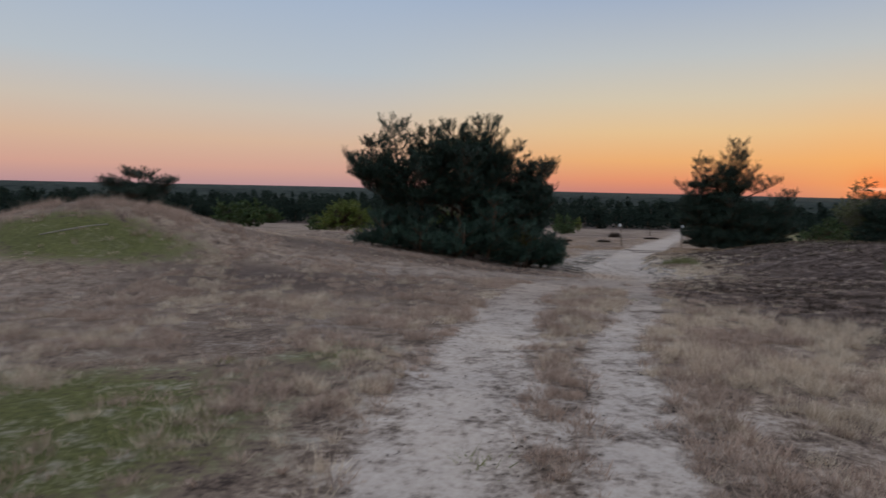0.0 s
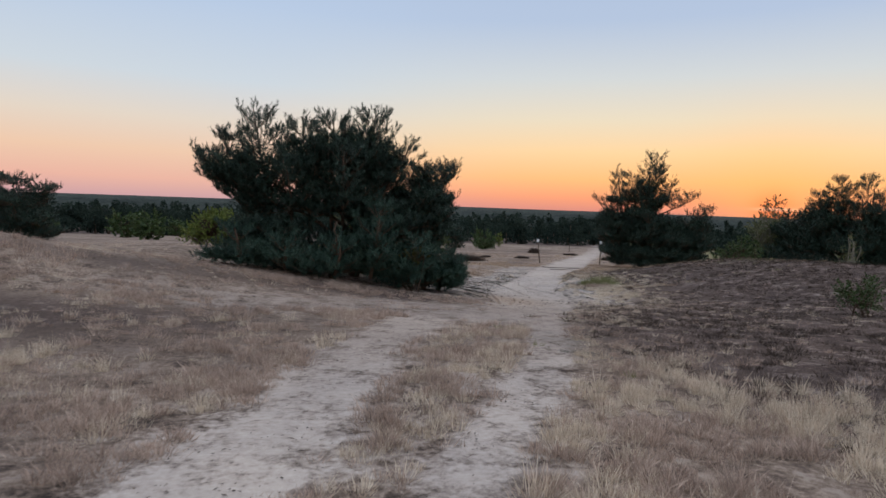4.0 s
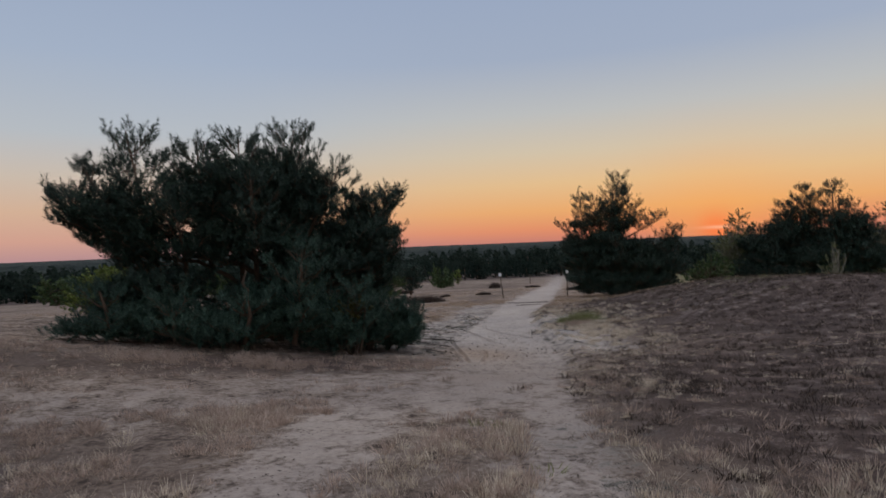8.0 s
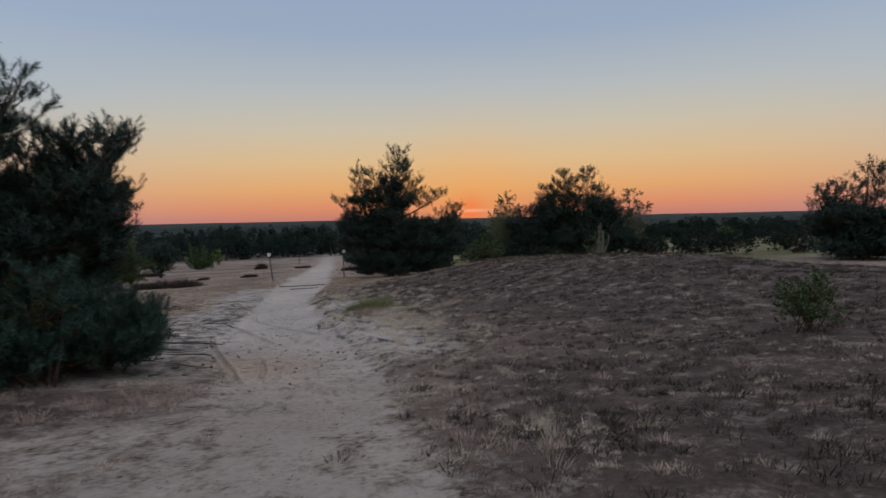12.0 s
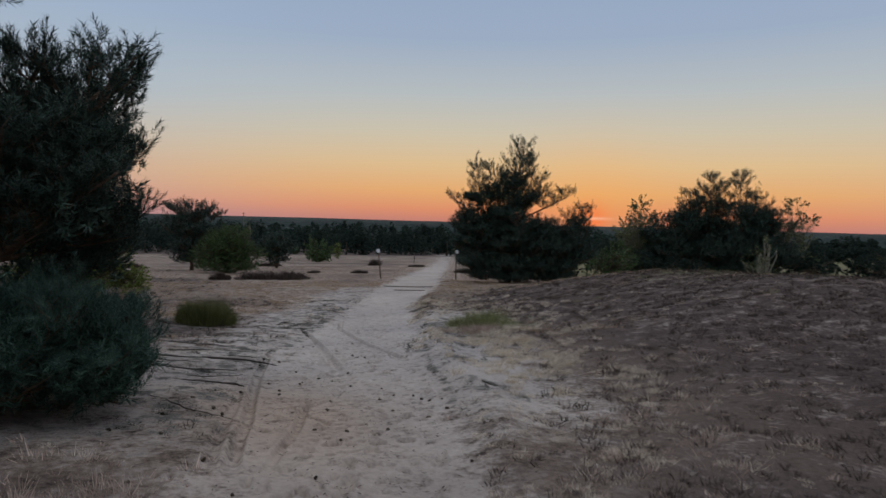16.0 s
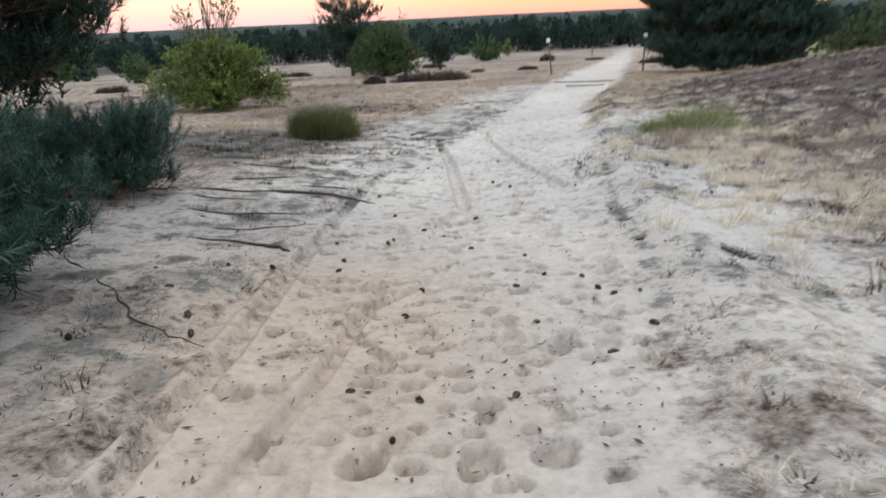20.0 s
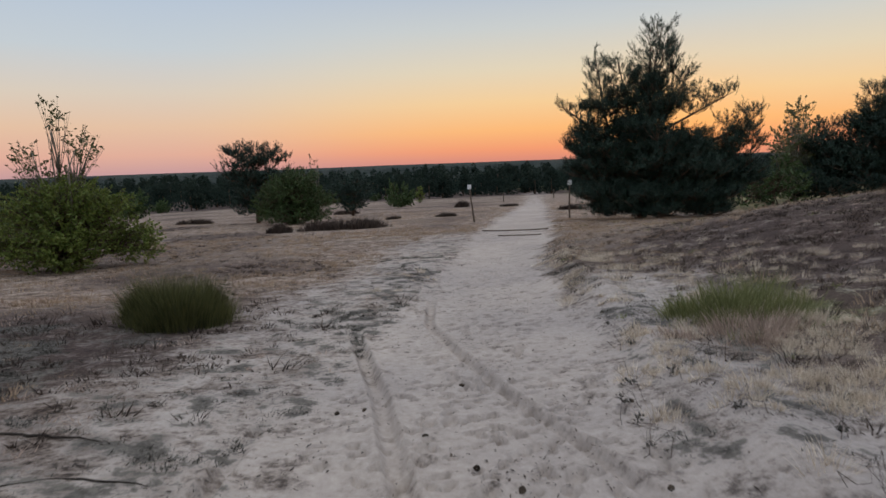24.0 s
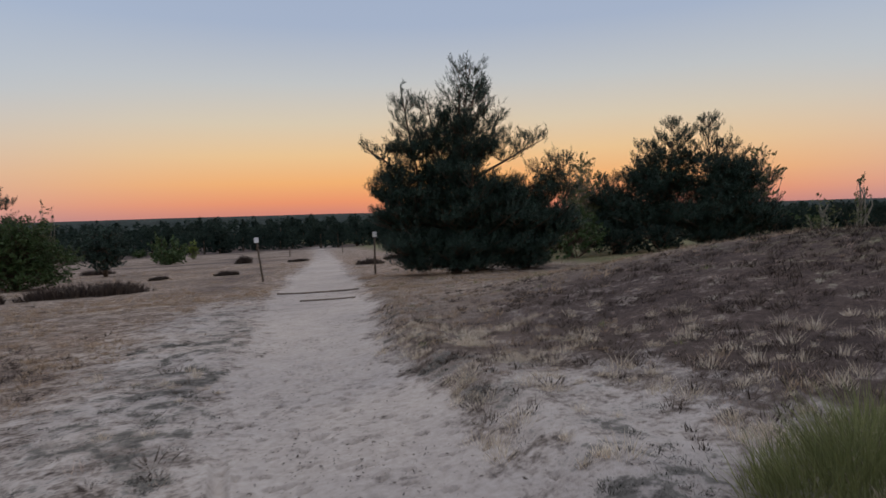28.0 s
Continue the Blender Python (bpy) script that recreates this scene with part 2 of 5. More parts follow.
def ground_material():
    """Sand, dry turf, dark heath and green turf, blended by the cover of the ground."""
    m, t, p = material("heath_ground", 0.96, 0.1)

    def cover(name):
        n = t.nodes.new("ShaderNodeAttribute")
        n.attribute_name = name
        return n.outputs["Fac"]

    pos = t.nodes.new("ShaderNodeTexCoord").outputs["Object"]
    n_big, n_mid = tex_noise(t, 0.45, 4, 0.6, pos), tex_noise(t, 3.2, 5, 0.65, pos)
    n_small, n_grain = tex_noise(t, 17.0, 4, 0.7, pos), tex_noise(t, 90.0, 3, 0.7, pos)
    sand = ramp(t, math_node(t, "ADD", math_node(t, "MULTIPLY", n_mid, 0.35), math_node(t, "MULTIPLY", n_small, 0.65)),
                [(0.3, (0.25, 0.214, 0.19)), (0.47, (0.37, 0.32, 0.287)), (0.68, (0.47, 0.413, 0.374))])
    warm = mix(t, ramp(t, cover("warm"), [(0, (0, 0, 0)), (1, (0.75, 0.75, 0.75))]), sand, (1.0, 0.85, 0.71), "MULTIPLY")
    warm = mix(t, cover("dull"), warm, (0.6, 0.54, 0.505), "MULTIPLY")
    turf = ramp(t, math_node(t, "ADD", math_node(t, "MULTIPLY", n_mid, 0.5), math_node(t, "MULTIPLY", n_small, 0.5)),
                [(0.37, (0.05, 0.036, 0.03)), (0.5, (0.21, 0.155, 0.122)), (0.63, (0.5, 0.395, 0.315))])
    heath = ramp(t, math_node(t, "ADD", math_node(t, "MULTIPLY", n_mid, 0.5), math_node(t, "MULTIPLY", n_small, 0.5)),
                 [(0.38, (0.045, 0.032, 0.028)), (0.53, (0.092, 0.065, 0.056)), (0.7, (0.2, 0.145, 0.122))])
    green = ramp(t, n_small, [(0.3, (0.06, 0.065, 0.025)), (0.7, (0.15, 0.15, 0.055))])
    moss = ramp(t, n_small, [(0.36, (0.04, 0.036, 0.032)), (0.62, (0.16, 0.142, 0.123))])

    def edge(name, soft, low=0.5):
        """A cover with a ragged edge."""
        rag = math_node(t, "MULTIPLY", math_node(t, "SUBTRACT", math_node(t, "ADD", math_node(t, "MULTIPLY", n_mid, 0.62),
                        math_node(t, "MULTIPLY", n_small, 0.38)), 0.5), 2.8)
        v = math_node(t, "ADD", cover(name), rag)
        r = t.nodes.new("ShaderNodeMapRange")
        r.interpolation_type = "SMOOTHSTEP"
        r.inputs[1].default_value, r.inputs[2].default_value = low - soft, low + soft
        t.links.new(v, r.inputs[0])
        return r.outputs[0]

    c = mix(t, edge("heath", 0.4), turf, heath)
    c = mix(t, edge("green", 0.25), c, green)
    c = mix(t, edge("sand", 0.36), c, warm)
    c = mix(t, edge("moss", 0.14, 0.62), c, moss)
    wear = ramp(t, n_big, [(0.3, (0.82, 0.82, 0.84)), (0.7, (1.1, 1.08, 1.05))])
    c = mix(t, 1.0, c, wear, "MULTIPLY")
    t.links.new(c, p.inputs["Base Color"])
    h = math_node(t, "ADD", math_node(t, "MULTIPLY", n_small, 0.7), math_node(t, "MULTIPLY", n_grain, 0.3))
    loose = math_node(t, "SUBTRACT", 1.0, math_node(t, "MULTIPLY", edge("sand", 0.26), 0.8))
    h = math_node(t, "ADD", math_node(t, "MULTIPLY", h, loose), math_node(t, "MULTIPLY", n_grain, 0.05))
    bump(t, p, h, 1.0, 0.05)
    return m


M_GROUND = ground_material()


# ---- numbers for the land ----
def grid_noise(x, y, seed):
    """Smooth noise from 0 to 1 on a unit lattice."""
    x, y = np.asarray(x, float) + 0.37 * seed, np.asarray(y, float) + 0.71 * seed
    i, j = np.floor(x).astype(np.int64), np.floor(y).astype(np.int64)
    u, v = x - i, y - j
    u, v = u * u * (3 - 2 * u), v * v * (3 - 2 * v)

    def h(a, b):
        k = (a * 374761393 + b * 668265263 + seed * 974711) & 0x7FFFFFFF
        k = ((k ^ (k >> 13)) * 1274126177) & 0x7FFFFFFF
        return ((k ^ (k >> 16)) & 0xFFFF) / 65535.0

    return (h(i, j) * (1 - u) + h(i + 1, j) * u) * (1 - v) + (h(i, j + 1) * (1 - u) + h(i + 1, j + 1) * u) * v


def fbm(x, y, size, seed, octaves=4):
    total, amp, s = 0.0, 0.5, size
    for k in range(octaves):
        total = total + amp * grid_noise(np.asarray(x) / s, np.asarray(y) / s, seed + 7 * k)
        amp, s = amp * 0.5, s * 0.5
    return total / (1 - 0.5 ** octaves)


PROFILE_Y = [-400, -30, 0, 5, 8, 12, 15, 18, 21, 25, 30, 37, 46, 80, 150, 300, 800, 6000]
PROFILE_Z = [-4, 0.3, 0.12, 0.02, -0.18, -0.42, -0.7, -1.06, -1.25, -1.5, -1.7, -1.93, -2.38, -4.0, -7.0, -10, -13, -13]
MOUNDS = [(17, 23, 5.5, 8, 1.25), (18, 30, 4, 4, 0.5), (-5, 21.5, 7, 7, 1.3), (-8.5, 15, 3.6, 3, 1.35), (-2.5, 16.2, 2.0, 1.5, 0.1)]
_ty = np.arange(-100, 200, 0.25)
_tz = np.interp(_ty, PROFILE_Y, PROFILE_Z)
_k = np.exp(-(np.arange(-20, 21) * 0.25 / 1.6) ** 2)
_tz = np.convolve(np.pad(_tz, 20, mode="edge"), _k / _k.sum(), "valid")


def smoothstep(a, b, v):
    t = np.clip((v - a) / (b - a), 0, 1)
    return t * t * (3 - 2 * t)


def along(y, pts):
    return np.interp(y, [p[1] for p in pts], [p[0] for p in pts])


PATH_LINE = [(3.4, 12.5), (4.3, 15), (4.9, 17), (5.35, 18.4), (5.75, 20.7), (6.15, 22), (6.95, 24.4), (7.85, 27), (8.9, 30), (10.1, 33), (12.2, 38),
             (13.5, 41), (15.9, 47), (25.4, 69), (38, 100), (62, 160)]
PATH_HALF = [(0.3, 12.5), (0.8, 15), (1.05, 17), (1.15, 19), (1.2, 22), (1.1, 25), (1.0, 30), (1.25, 36), (1.3, 46), (1.1, 70), (1.3, 110), (1.3, 160)]
LEFT_RUT = [(-1.4, -4), (-0.55, 0), (0.0, 3), (0.33, 5.6), (0.62, 6.8), (1.15, 9.6), (2.0, 12.4), (3.3, 14.5)]
RIGHT_RUT = [(0.2, -4), (0.55, 0), (1.05, 3.1), (1.72, 6), (2.55, 8.1), (3.3, 10), (4.1, 12.8), (4.9, 15.5)]
BRANCH = [(13.0, -6), (13.4, -3), (14.0, -0.5), (14.9, 1.5), (15.8, 3.2)]          # a side track: (y, x)


def path_amount(x, y):
    """1 on the trodden sand, falling to 0 beside it."""
    d = np.abs(x - along(y, PATH_LINE)) / along(y, PATH_HALF) + 0.5 * (fbm(x, y, 1.1, 52, 3) - 0.5)
    main = (1 - smoothstep(0.5, 1.65, d)) * (1 - 0.3 * smoothstep(45, 80, y)) * smoothstep(12.0, 15.0, y) * (1 - smoothstep(150, 165, y))
    left = (1 - smoothstep(0.1, 1.1, np.abs(x - along(y, LEFT_RUT)))) * (1 - smoothstep(14.0, 16.0, y))
    right = (1 - smoothstep(0.1, 0.7, np.abs(x - along(y, RIGHT_RUT)))) * (1 - smoothstep(14.5, 16.5, y))
    br = (1 - smoothstep(0.6, 2.0, np.abs(y - along(x, BRANCH)))) * smoothstep(-5.0, 0.0, x) * (1 - smoothstep(3.6, 5.5, x))
    br = np.maximum(br, 1.15 * bell(x, y, 2.5, 13.3, 1.5, 1.7))
    return np.maximum.reduce([main, 0.76 * left, 0.7 * right, 0.6 * np.minimum(br, 1), 0.85 * bell(x, y, 3.3, 13.3, 1.2, 1.7)])


def bell(x, y, cx, cy, sx_, sy_):
    return np.exp(-((x - cx) / sx_) ** 2 - ((y - cy) / sy_) ** 2)


def land(x, y):
    """Height of the ground without its small roughness."""
    x, y = np.asarray(x, float), np.asarray(y, float)
    z = np.where((y > -95) & (y < 195), np.interp(y, _ty, _tz), np.interp(y, PROFILE_Y, PROFILE_Z))
    for cx, cy, a, b, h in MOUNDS:
        z = z + h * bell(x, y, cx, cy, a, b)
    far = smoothstep(60, 160, np.hypot(x, y))
    z = z + far * 1.2 * (fbm(x, y, 90, 5, 3) - 0.5)
    near = 1 - smoothstep(40, 90, np.hypot(x - 6, y - 20))
    z = z + near * 0.14 * (fbm(x, y, 2.6, 11, 3) - 0.5) * (1 - 0.8 * path_amount(x, y))
    # the trodden path lies a little below its banks
    z = z - 0.07 * path_amount(x, y) * smoothstep(12, 17, y) * (1 - smoothstep(46, 60, y))
    edge = x - along(y, PATH_LINE) - along(y, PATH_HALF)
    z = z + 0.09 * np.exp(-((edge - 0.35) / 0.3) ** 2) * smoothstep(16, 18, y) * (1 - smoothstep(30, 40, y))
    return z


def covers(x, y):
    """How much sand, dark heath, green turf, moss and warm sand lies at a place."""
    n1, n2 = fbm(x, y, 3.0, 21), fbm(x, y, 1.1, 22)
    px = x - along(y, PATH_LINE)
    half = along(y, PATH_HALF)
    p = path_amount(x, y)
    sand = p.copy()
    late = smoothstep(16, 19, y) * (1 - smoothstep(34, 44, y))
    left_apron = (1 - smoothstep(0.8, 3.4, -px - half)) * (px < 0) * late
    right_apron = (1 - smoothstep(0.5, 2.9, px - half)) * (px > 0) * late
    sand = np.maximum(sand, left_apron * (0.5 + 0.4 * n2))
    sand = np.maximum(sand, right_apron * (0.64 + 0.42 * n2) * (1 - smoothstep(25, 30, y)))
    early = (1 - smoothstep(11, 15, y))
    sand = np.maximum(sand, 0.62 * early * n2 * (1 - smoothstep(0.5, 2.6, np.abs(x - along(y, LEFT_RUT) - 0.5))))
    sand = np.maximum(sand, 0.22 * n1) * (1 - 0.85 * bell(x, y, 1.4, 16.6, 2.3, 0.9)) * (1 - 0.75 * bell(x, y, 9.6, 23.4, 1.2, 1.3))
    heath = np.clip(1.3 * bell(x, y, 14, 17, 6.5, 8) + 0.62 * bell(x, y, 13.6, 28.0, 3.6, 4.2) + 0.9 * bell(x, y, 5.9, 6.6, 1.5, 2.6) + 0.8 * bell(x, y, 7, 9, 3, 4) + 1.7 * bell(x, y, 1.2, 25.8, 3.2, 2.4) + 0.6 * smoothstep(0.42, 0.72, fbm(x, y, 4.5, 36, 4)) * smoothstep(27, 31, y) * smoothstep(1.5, 4, -px)
                    + 0.75 * bell(x, y, 15, 27, 4, 3) + 0.3 * bell(x, y, -3, 8, 3, 4) + 0.7 * bell(x, y, -2.2, 11.4, 3.6, 1.5) + 0.6 * bell(x, y, -3, 15.6, 4, 1.0) + 0.8 * bell(x, y, 1.4, 16.7, 2.3, 1.0) + 0.7 * bell(x, y, 7.0, 12.5, 2.4, 3.0) + 0.5 * (n1 - 0.45), 0, 1.2)
    heath = np.maximum(heath * (1 - smoothstep(0.4, 0.8, sand)), 1.3 * smoothstep(115, 140, np.hypot(x - 5, y - 20)))
    green = np.clip(1.2 * bell(x, y, -7.4, 12.7, 2.4, 1.2) + 1.1 * bell(x, y, -2.5, 3.5, 1.5, 1.6) + 0.5 * bell(x, y, -0.95, 5.6, 0.6, 0.7) + 0.5 * bell(x, y, 3.6, 11.0, 0.4, 0.9) + 0.7 * bell(x, y, 9.6, 24.4, 1.0, 0.8)
                    + 0.5 * bell(x, y, 19, 26, 5, 4) + 0.5 * bell(x, y, 24, 34, 8, 4) + 0.6 * smoothstep(21, 26, x) * smoothstep(24, 34, y) * (x > along(y, PATH_LINE) + 7), 0, 1)
    moss = np.maximum(left_apron * (0.35 * fbm(x, y, 0.5, 31, 2) + 0.62 * fbm(x, y, 0.17, 30, 2)), right_apron * (0.4 * fbm(x, y, 0.6, 32, 2) + 0.45 * fbm(x, y, 0.2, 28, 2) + 0.14 * bell(x, y, 6.6, 18.6, 0.25, 0.5) + 0.12 * bell(x, y, 6.8, 19.4, 0.3, 0.3) + 0.12 * bell(x, y, 6.2, 17.95, 0.25, 0.15))) * (1 - smoothstep(0.5, 0.9, p))
    moss = np.maximum(moss, 0.85 * fbm(x, y, 0.6, 33) * bell(x, y, 4.0, 10.5, 0.9, 3.5))
    moss = np.maximum(moss, 1.4 * fbm(x, y, 0.5, 35, 3) * np.minimum(1, 1.6 * bell(x, y, 1.4, 25.6, 2.9, 2.5)))
    rim = np.exp(-((px - half - 0.06) / 0.11) ** 2) * smoothstep(18.8, 20, y) * (1 - smoothstep(22.5, 25, y))
    moss = np.maximum(moss, rim * (0.32 + 0.62 * fbm(x, y, 0.3, 34, 2)))
    warm = 1.1 * bell(x, y, 4.75, 18.8, 1.0, 1.5) + 0.12 * p
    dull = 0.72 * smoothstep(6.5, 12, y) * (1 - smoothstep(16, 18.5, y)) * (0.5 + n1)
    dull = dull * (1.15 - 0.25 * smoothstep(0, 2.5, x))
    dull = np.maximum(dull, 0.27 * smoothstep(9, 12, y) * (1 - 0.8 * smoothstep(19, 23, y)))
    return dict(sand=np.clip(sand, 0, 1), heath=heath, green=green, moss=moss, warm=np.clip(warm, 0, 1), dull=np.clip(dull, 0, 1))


def foot(x, y):
    """The ground's height at one place."""
    return float(land(np.array([x]), np.array([y]))[0])


# ---- mesh helpers ----
def mesh_of(name, verts, faces, mat, smooth=False):
    verts, faces = np.asarray(verts, np.float32), np.asarray(faces, np.int32)
    k = faces.shape[1]
    me = bpy.data.meshes.new(name)
    me.vertices.add(len(verts))
    me.vertices.foreach_set("co", verts.ravel())
    me.loops.add(faces.size)
    me.loops.foreach_set("vertex_index", faces.ravel())
    me.polygons.add(len(faces))
    me.polygons.foreach_set("loop_start", np.arange(0, faces.size, k, dtype=np.int32))
    me.update(calc_edges=True)
    if smooth:
        me.shade_smooth()
    me.materials.append(mat)
    return me


def part(name, geometry, mat, parent=None, label="", smooth=False):
    """One mesh object, under a thing or a part where one is given."""
    ob = new(name, mesh_of(name, geometry[0], geometry[1], mat, smooth))
    if parent is not None:
        ob.parent = parent
    return tagged(ob, label)


def joined(pieces):
    vs, fs, n = [], [], 0
    for v, f in pieces:
        vs.append(np.asarray(v, float))
        fs.append(np.asarray(f, np.int64) + n)
        n += len(v)
    return np.concatenate(vs), np.concatenate(fs)


def tube(points, radii, sides=7, seed=0, rough=0.0):
    """A tapered round limb through the points, closed at both ends."""
    pts = np.asarray(points, float)
    r = np.interp(np.linspace(0, 1, len(pts)), np.linspace(0, 1, len(radii)), radii)
    rng = np.random.RandomState(seed)
    tang = np.gradient(pts, axis=0)
    tang /= np.linalg.norm(tang, axis=1)[:, None] + 1e-9
    ref = np.where(np.abs(tang[:, 2:3]) > 0.9, np.array([[1.0, 0, 0]]), np.array([[0, 0, 1.0]]))
    a = np.cross(tang, ref)
    a /= np.linalg.norm(a, axis=1)[:, None] + 1e-9
    b = np.cross(tang, a)
    ang = np.arange(sides) * 2 * np.pi / sides
    wob = 1 + rough * (rng.rand(len(pts), sides, 1) - 0.5)
    ring = pts[:, None] + r[:, None, None] * wob * (a[:, None] * np.cos(ang)[None, :, None] + b[:, None] * np.sin(ang)[None, :, None])
    v = np.concatenate([ring.reshape(-1, 3), pts[:1], pts[-1:]])
    n, f = len(pts), []
    for i in range(n - 1):
        for j in range(sides):
            p, q = i * sides + j, i * sides + (j + 1) % sides
            f += [(p, q, q + sides), (p, q + sides, p + sides)]
    for j in range(sides):
        f += [(n * sides, (j + 1) % sides, j), (n * sides + 1, (n - 1) * sides + j, (n - 1) * sides + (j + 1) % sides)]
    return v, np.array(f)


def bent(a, b, n, sag, rng):
    """A crooked line from a to b."""
    a, b = np.asarray(a, float), np.asarray(b, float)
    s = np.linspace(0, 1, n)[:, None]
    jig = (rng.rand(n, 3) - 0.5) * sag
    jig[0] = jig[-1] = 0
    up_bow = np.array([0, 0, 1.0]) * np.sin(np.pi * s) * sag * 0.5
    return a + (b - a) * s + jig + up_bow


def unit(v):
    return v / (np.linalg.norm(v, axis=-1, keepdims=True) + 1e-9)


def needles(pos, way, length, per, size, width, rng):
    """Bottle-brush shoots: per thin needles round each one."""
    n = len(pos)
    s = np.tile((np.arange(per) + 0.5) / per, (n, 1)) + (rng.rand(n, per) - 0.5) / per
    perp = unit(np.cross(way, rng.randn(n, 3)))
    perp2 = np.cross(way, perp)
    phi = np.arange(per)[None] * 2.399 + rng.rand(n, 1) * 6.28
    out = perp[:, None] * np.cos(phi)[..., None] + perp2[:, None] * np.sin(phi)[..., None]
    lean = np.radians(66 - 26 * s + (rng.rand(n, per) - 0.5) * 26)[..., None]
    d = way[:, None] * np.cos(lean) + out * np.sin(lean)
    base = pos[:, None] + way[:, None] * (length[:, None] * s)[..., None]
    tip = base + d * (size * (0.7 + 0.5 * rng.rand(n, per)))[..., None]
    side = unit(np.cross(d, way[:, None] + 0.3 * rng.randn(n, per, 3))) * width * 0.5
    v = np.stack([base - side, base + side, tip], 2).reshape(-1, 3)
    return v, np.arange(len(v)).reshape(-1, 3)


def leaves(pos, size, rng, flat=0.5):
    """Pointed leaf blades, four corners each, turned every way."""
    n = len(pos)
    a = unit(rng.randn(n, 3))
    b = unit(np.cross(a, rng.randn(n, 3) * (1 - flat) + np.array([0, 0, 1.0]) * flat))
    s = (size * (0.6 + 0.7 * rng.rand(n)))[:, None]
    v = np.stack([pos - a * s, pos + b * s * 0.45, pos + a * s, pos - b * s * 0.45], 1).reshape(-1, 3)
    return v, np.arange(len(v)).reshape(-1, 4)


def blades(pos, height, width, lean, rng):
    """Grass blades, one tapering triangle each."""
    n = len(pos)
    ang = rng.rand(n) * 6.283
    side = np.stack([np.cos(ang), np.sin(ang), np.zeros(n)], 1) * (width * (0.6 + 0.8 * rng.rand(n)) / 2)[:, None]
    a2 = rng.rand(n) * 6.283
    tip = pos + np.stack([np.cos(a2), np.sin(a2), np.zeros(n)], 1) * (height * lean * rng.rand(n))[:, None] + np.array([0, 0, 1.0]) * height[:, None]
    v = np.stack([pos - side, pos + side, tip], 1).reshape(-1, 3)
    return v, np.arange(len(v)).reshape(-1, 3)


# ---- kinds of plants ----
def thing(name, base, label, category, group="", kind=""):
    ob = new(name)
    ob.empty_display_size = 0.2
    ob.location = base
    return tagged(ob, label, category, group, kind)


def sprays(hub, way, per, reach, rng, fan=0.55):
    """Shoots that fan out from the ends of branchlets, like brushes."""
    m = len(hub)
    s = rng.rand(m, per, 1) ** 0.7
    pos = hub[:, None] - way[:, None] * reach * (1 - s)
    d = unit(way[:, None] * 0.8 + rng.randn(m, per, 3) * fan * (1.15 - 0.5 * s) + np.array([0, 0, 0.3]))
    pos = pos + d * reach * 0.45 * (1 - s) * rng.rand(m, per, 1)
    return pos.reshape(-1, 3), d.reshape(-1, 3)


def crown_points(lobes, count, depth, rng, clump, per_clump):
    """Places and directions of shoots: branchlets spread over each lobe, with their hubs."""
    lob = np.array(lobes, float)
    weight = lob[:, 3] * lob[:, 3] * lob[:, 4] ** 0.7
    pos, way, hubs = [], [], []
    for (x, y, z, r, h), w in zip(lob, weight / weight.sum()):
        m = max(3, int(count * w / per_clump))
        u = unit(rng.randn(m, 3) + np.array([0, 0, 0.25]))
        rr = (0.45 + 0.55 * rng.rand(m) ** 0.5)[:, None]
        hub = np.array([x, y, z]) + u * rr * np.array([r, r * depth, h])
        hubs.append((np.array([x, y, z]), hub))
        arm = unit(u * np.array([1, 1, 0.5]) + np.array([0, 0, 0.5]) + rng.randn(m, 3) * 0.25)
        p, d = sprays(hub, arm, per_clump, clump * 2.6, rng)
        pos.append(p)
        way.append(d)
    return np.concatenate(pos), np.concatenate(way), hubs


def core_points(lobes, count, depth, rng):
    """Places inside the boughs, for the dense inner needles."""
    lob = np.array(lobes, float)
    w = lob[:, 3] * lob[:, 3] * lob[:, 4] ** 0.7
    k = rng.choice(len(lob), count, p=w / w.sum())
    u = unit(rng.randn(count, 3)) * (rng.rand(count, 1) ** 0.4) * 0.78
    return lob[k, :3] + u * np.stack([lob[k, 3], lob[k, 3] * depth, lob[k, 4]], 1), unit(rng.randn(count, 3) * 0.6 + np.array([0, 0, 0.8]))


def prisms(a, b, r0, r1):
    """Thin three-sided twigs from the points a to the points b."""
    d = unit(b - a)
    p = unit(np.cross(d, np.array([0.31, 0.17, 0.93])))
    q = np.cross(d, p)
    ring = [p * math.cos(t) + q * math.sin(t) for t in (0, 2.094, 4.189)]
    v = np.stack([a + e * r0 for e in ring] + [b + e * r1 for e in ring], 1).reshape(-1, 3)
    k = np.arange(len(a))[:, None, None] * 6
    f = np.array([(0, 1, 4), (0, 4, 3), (1, 2, 5), (1, 5, 4), (2, 0, 3), (2, 3, 5)])
    return v, (k + f).reshape(-1, 3)


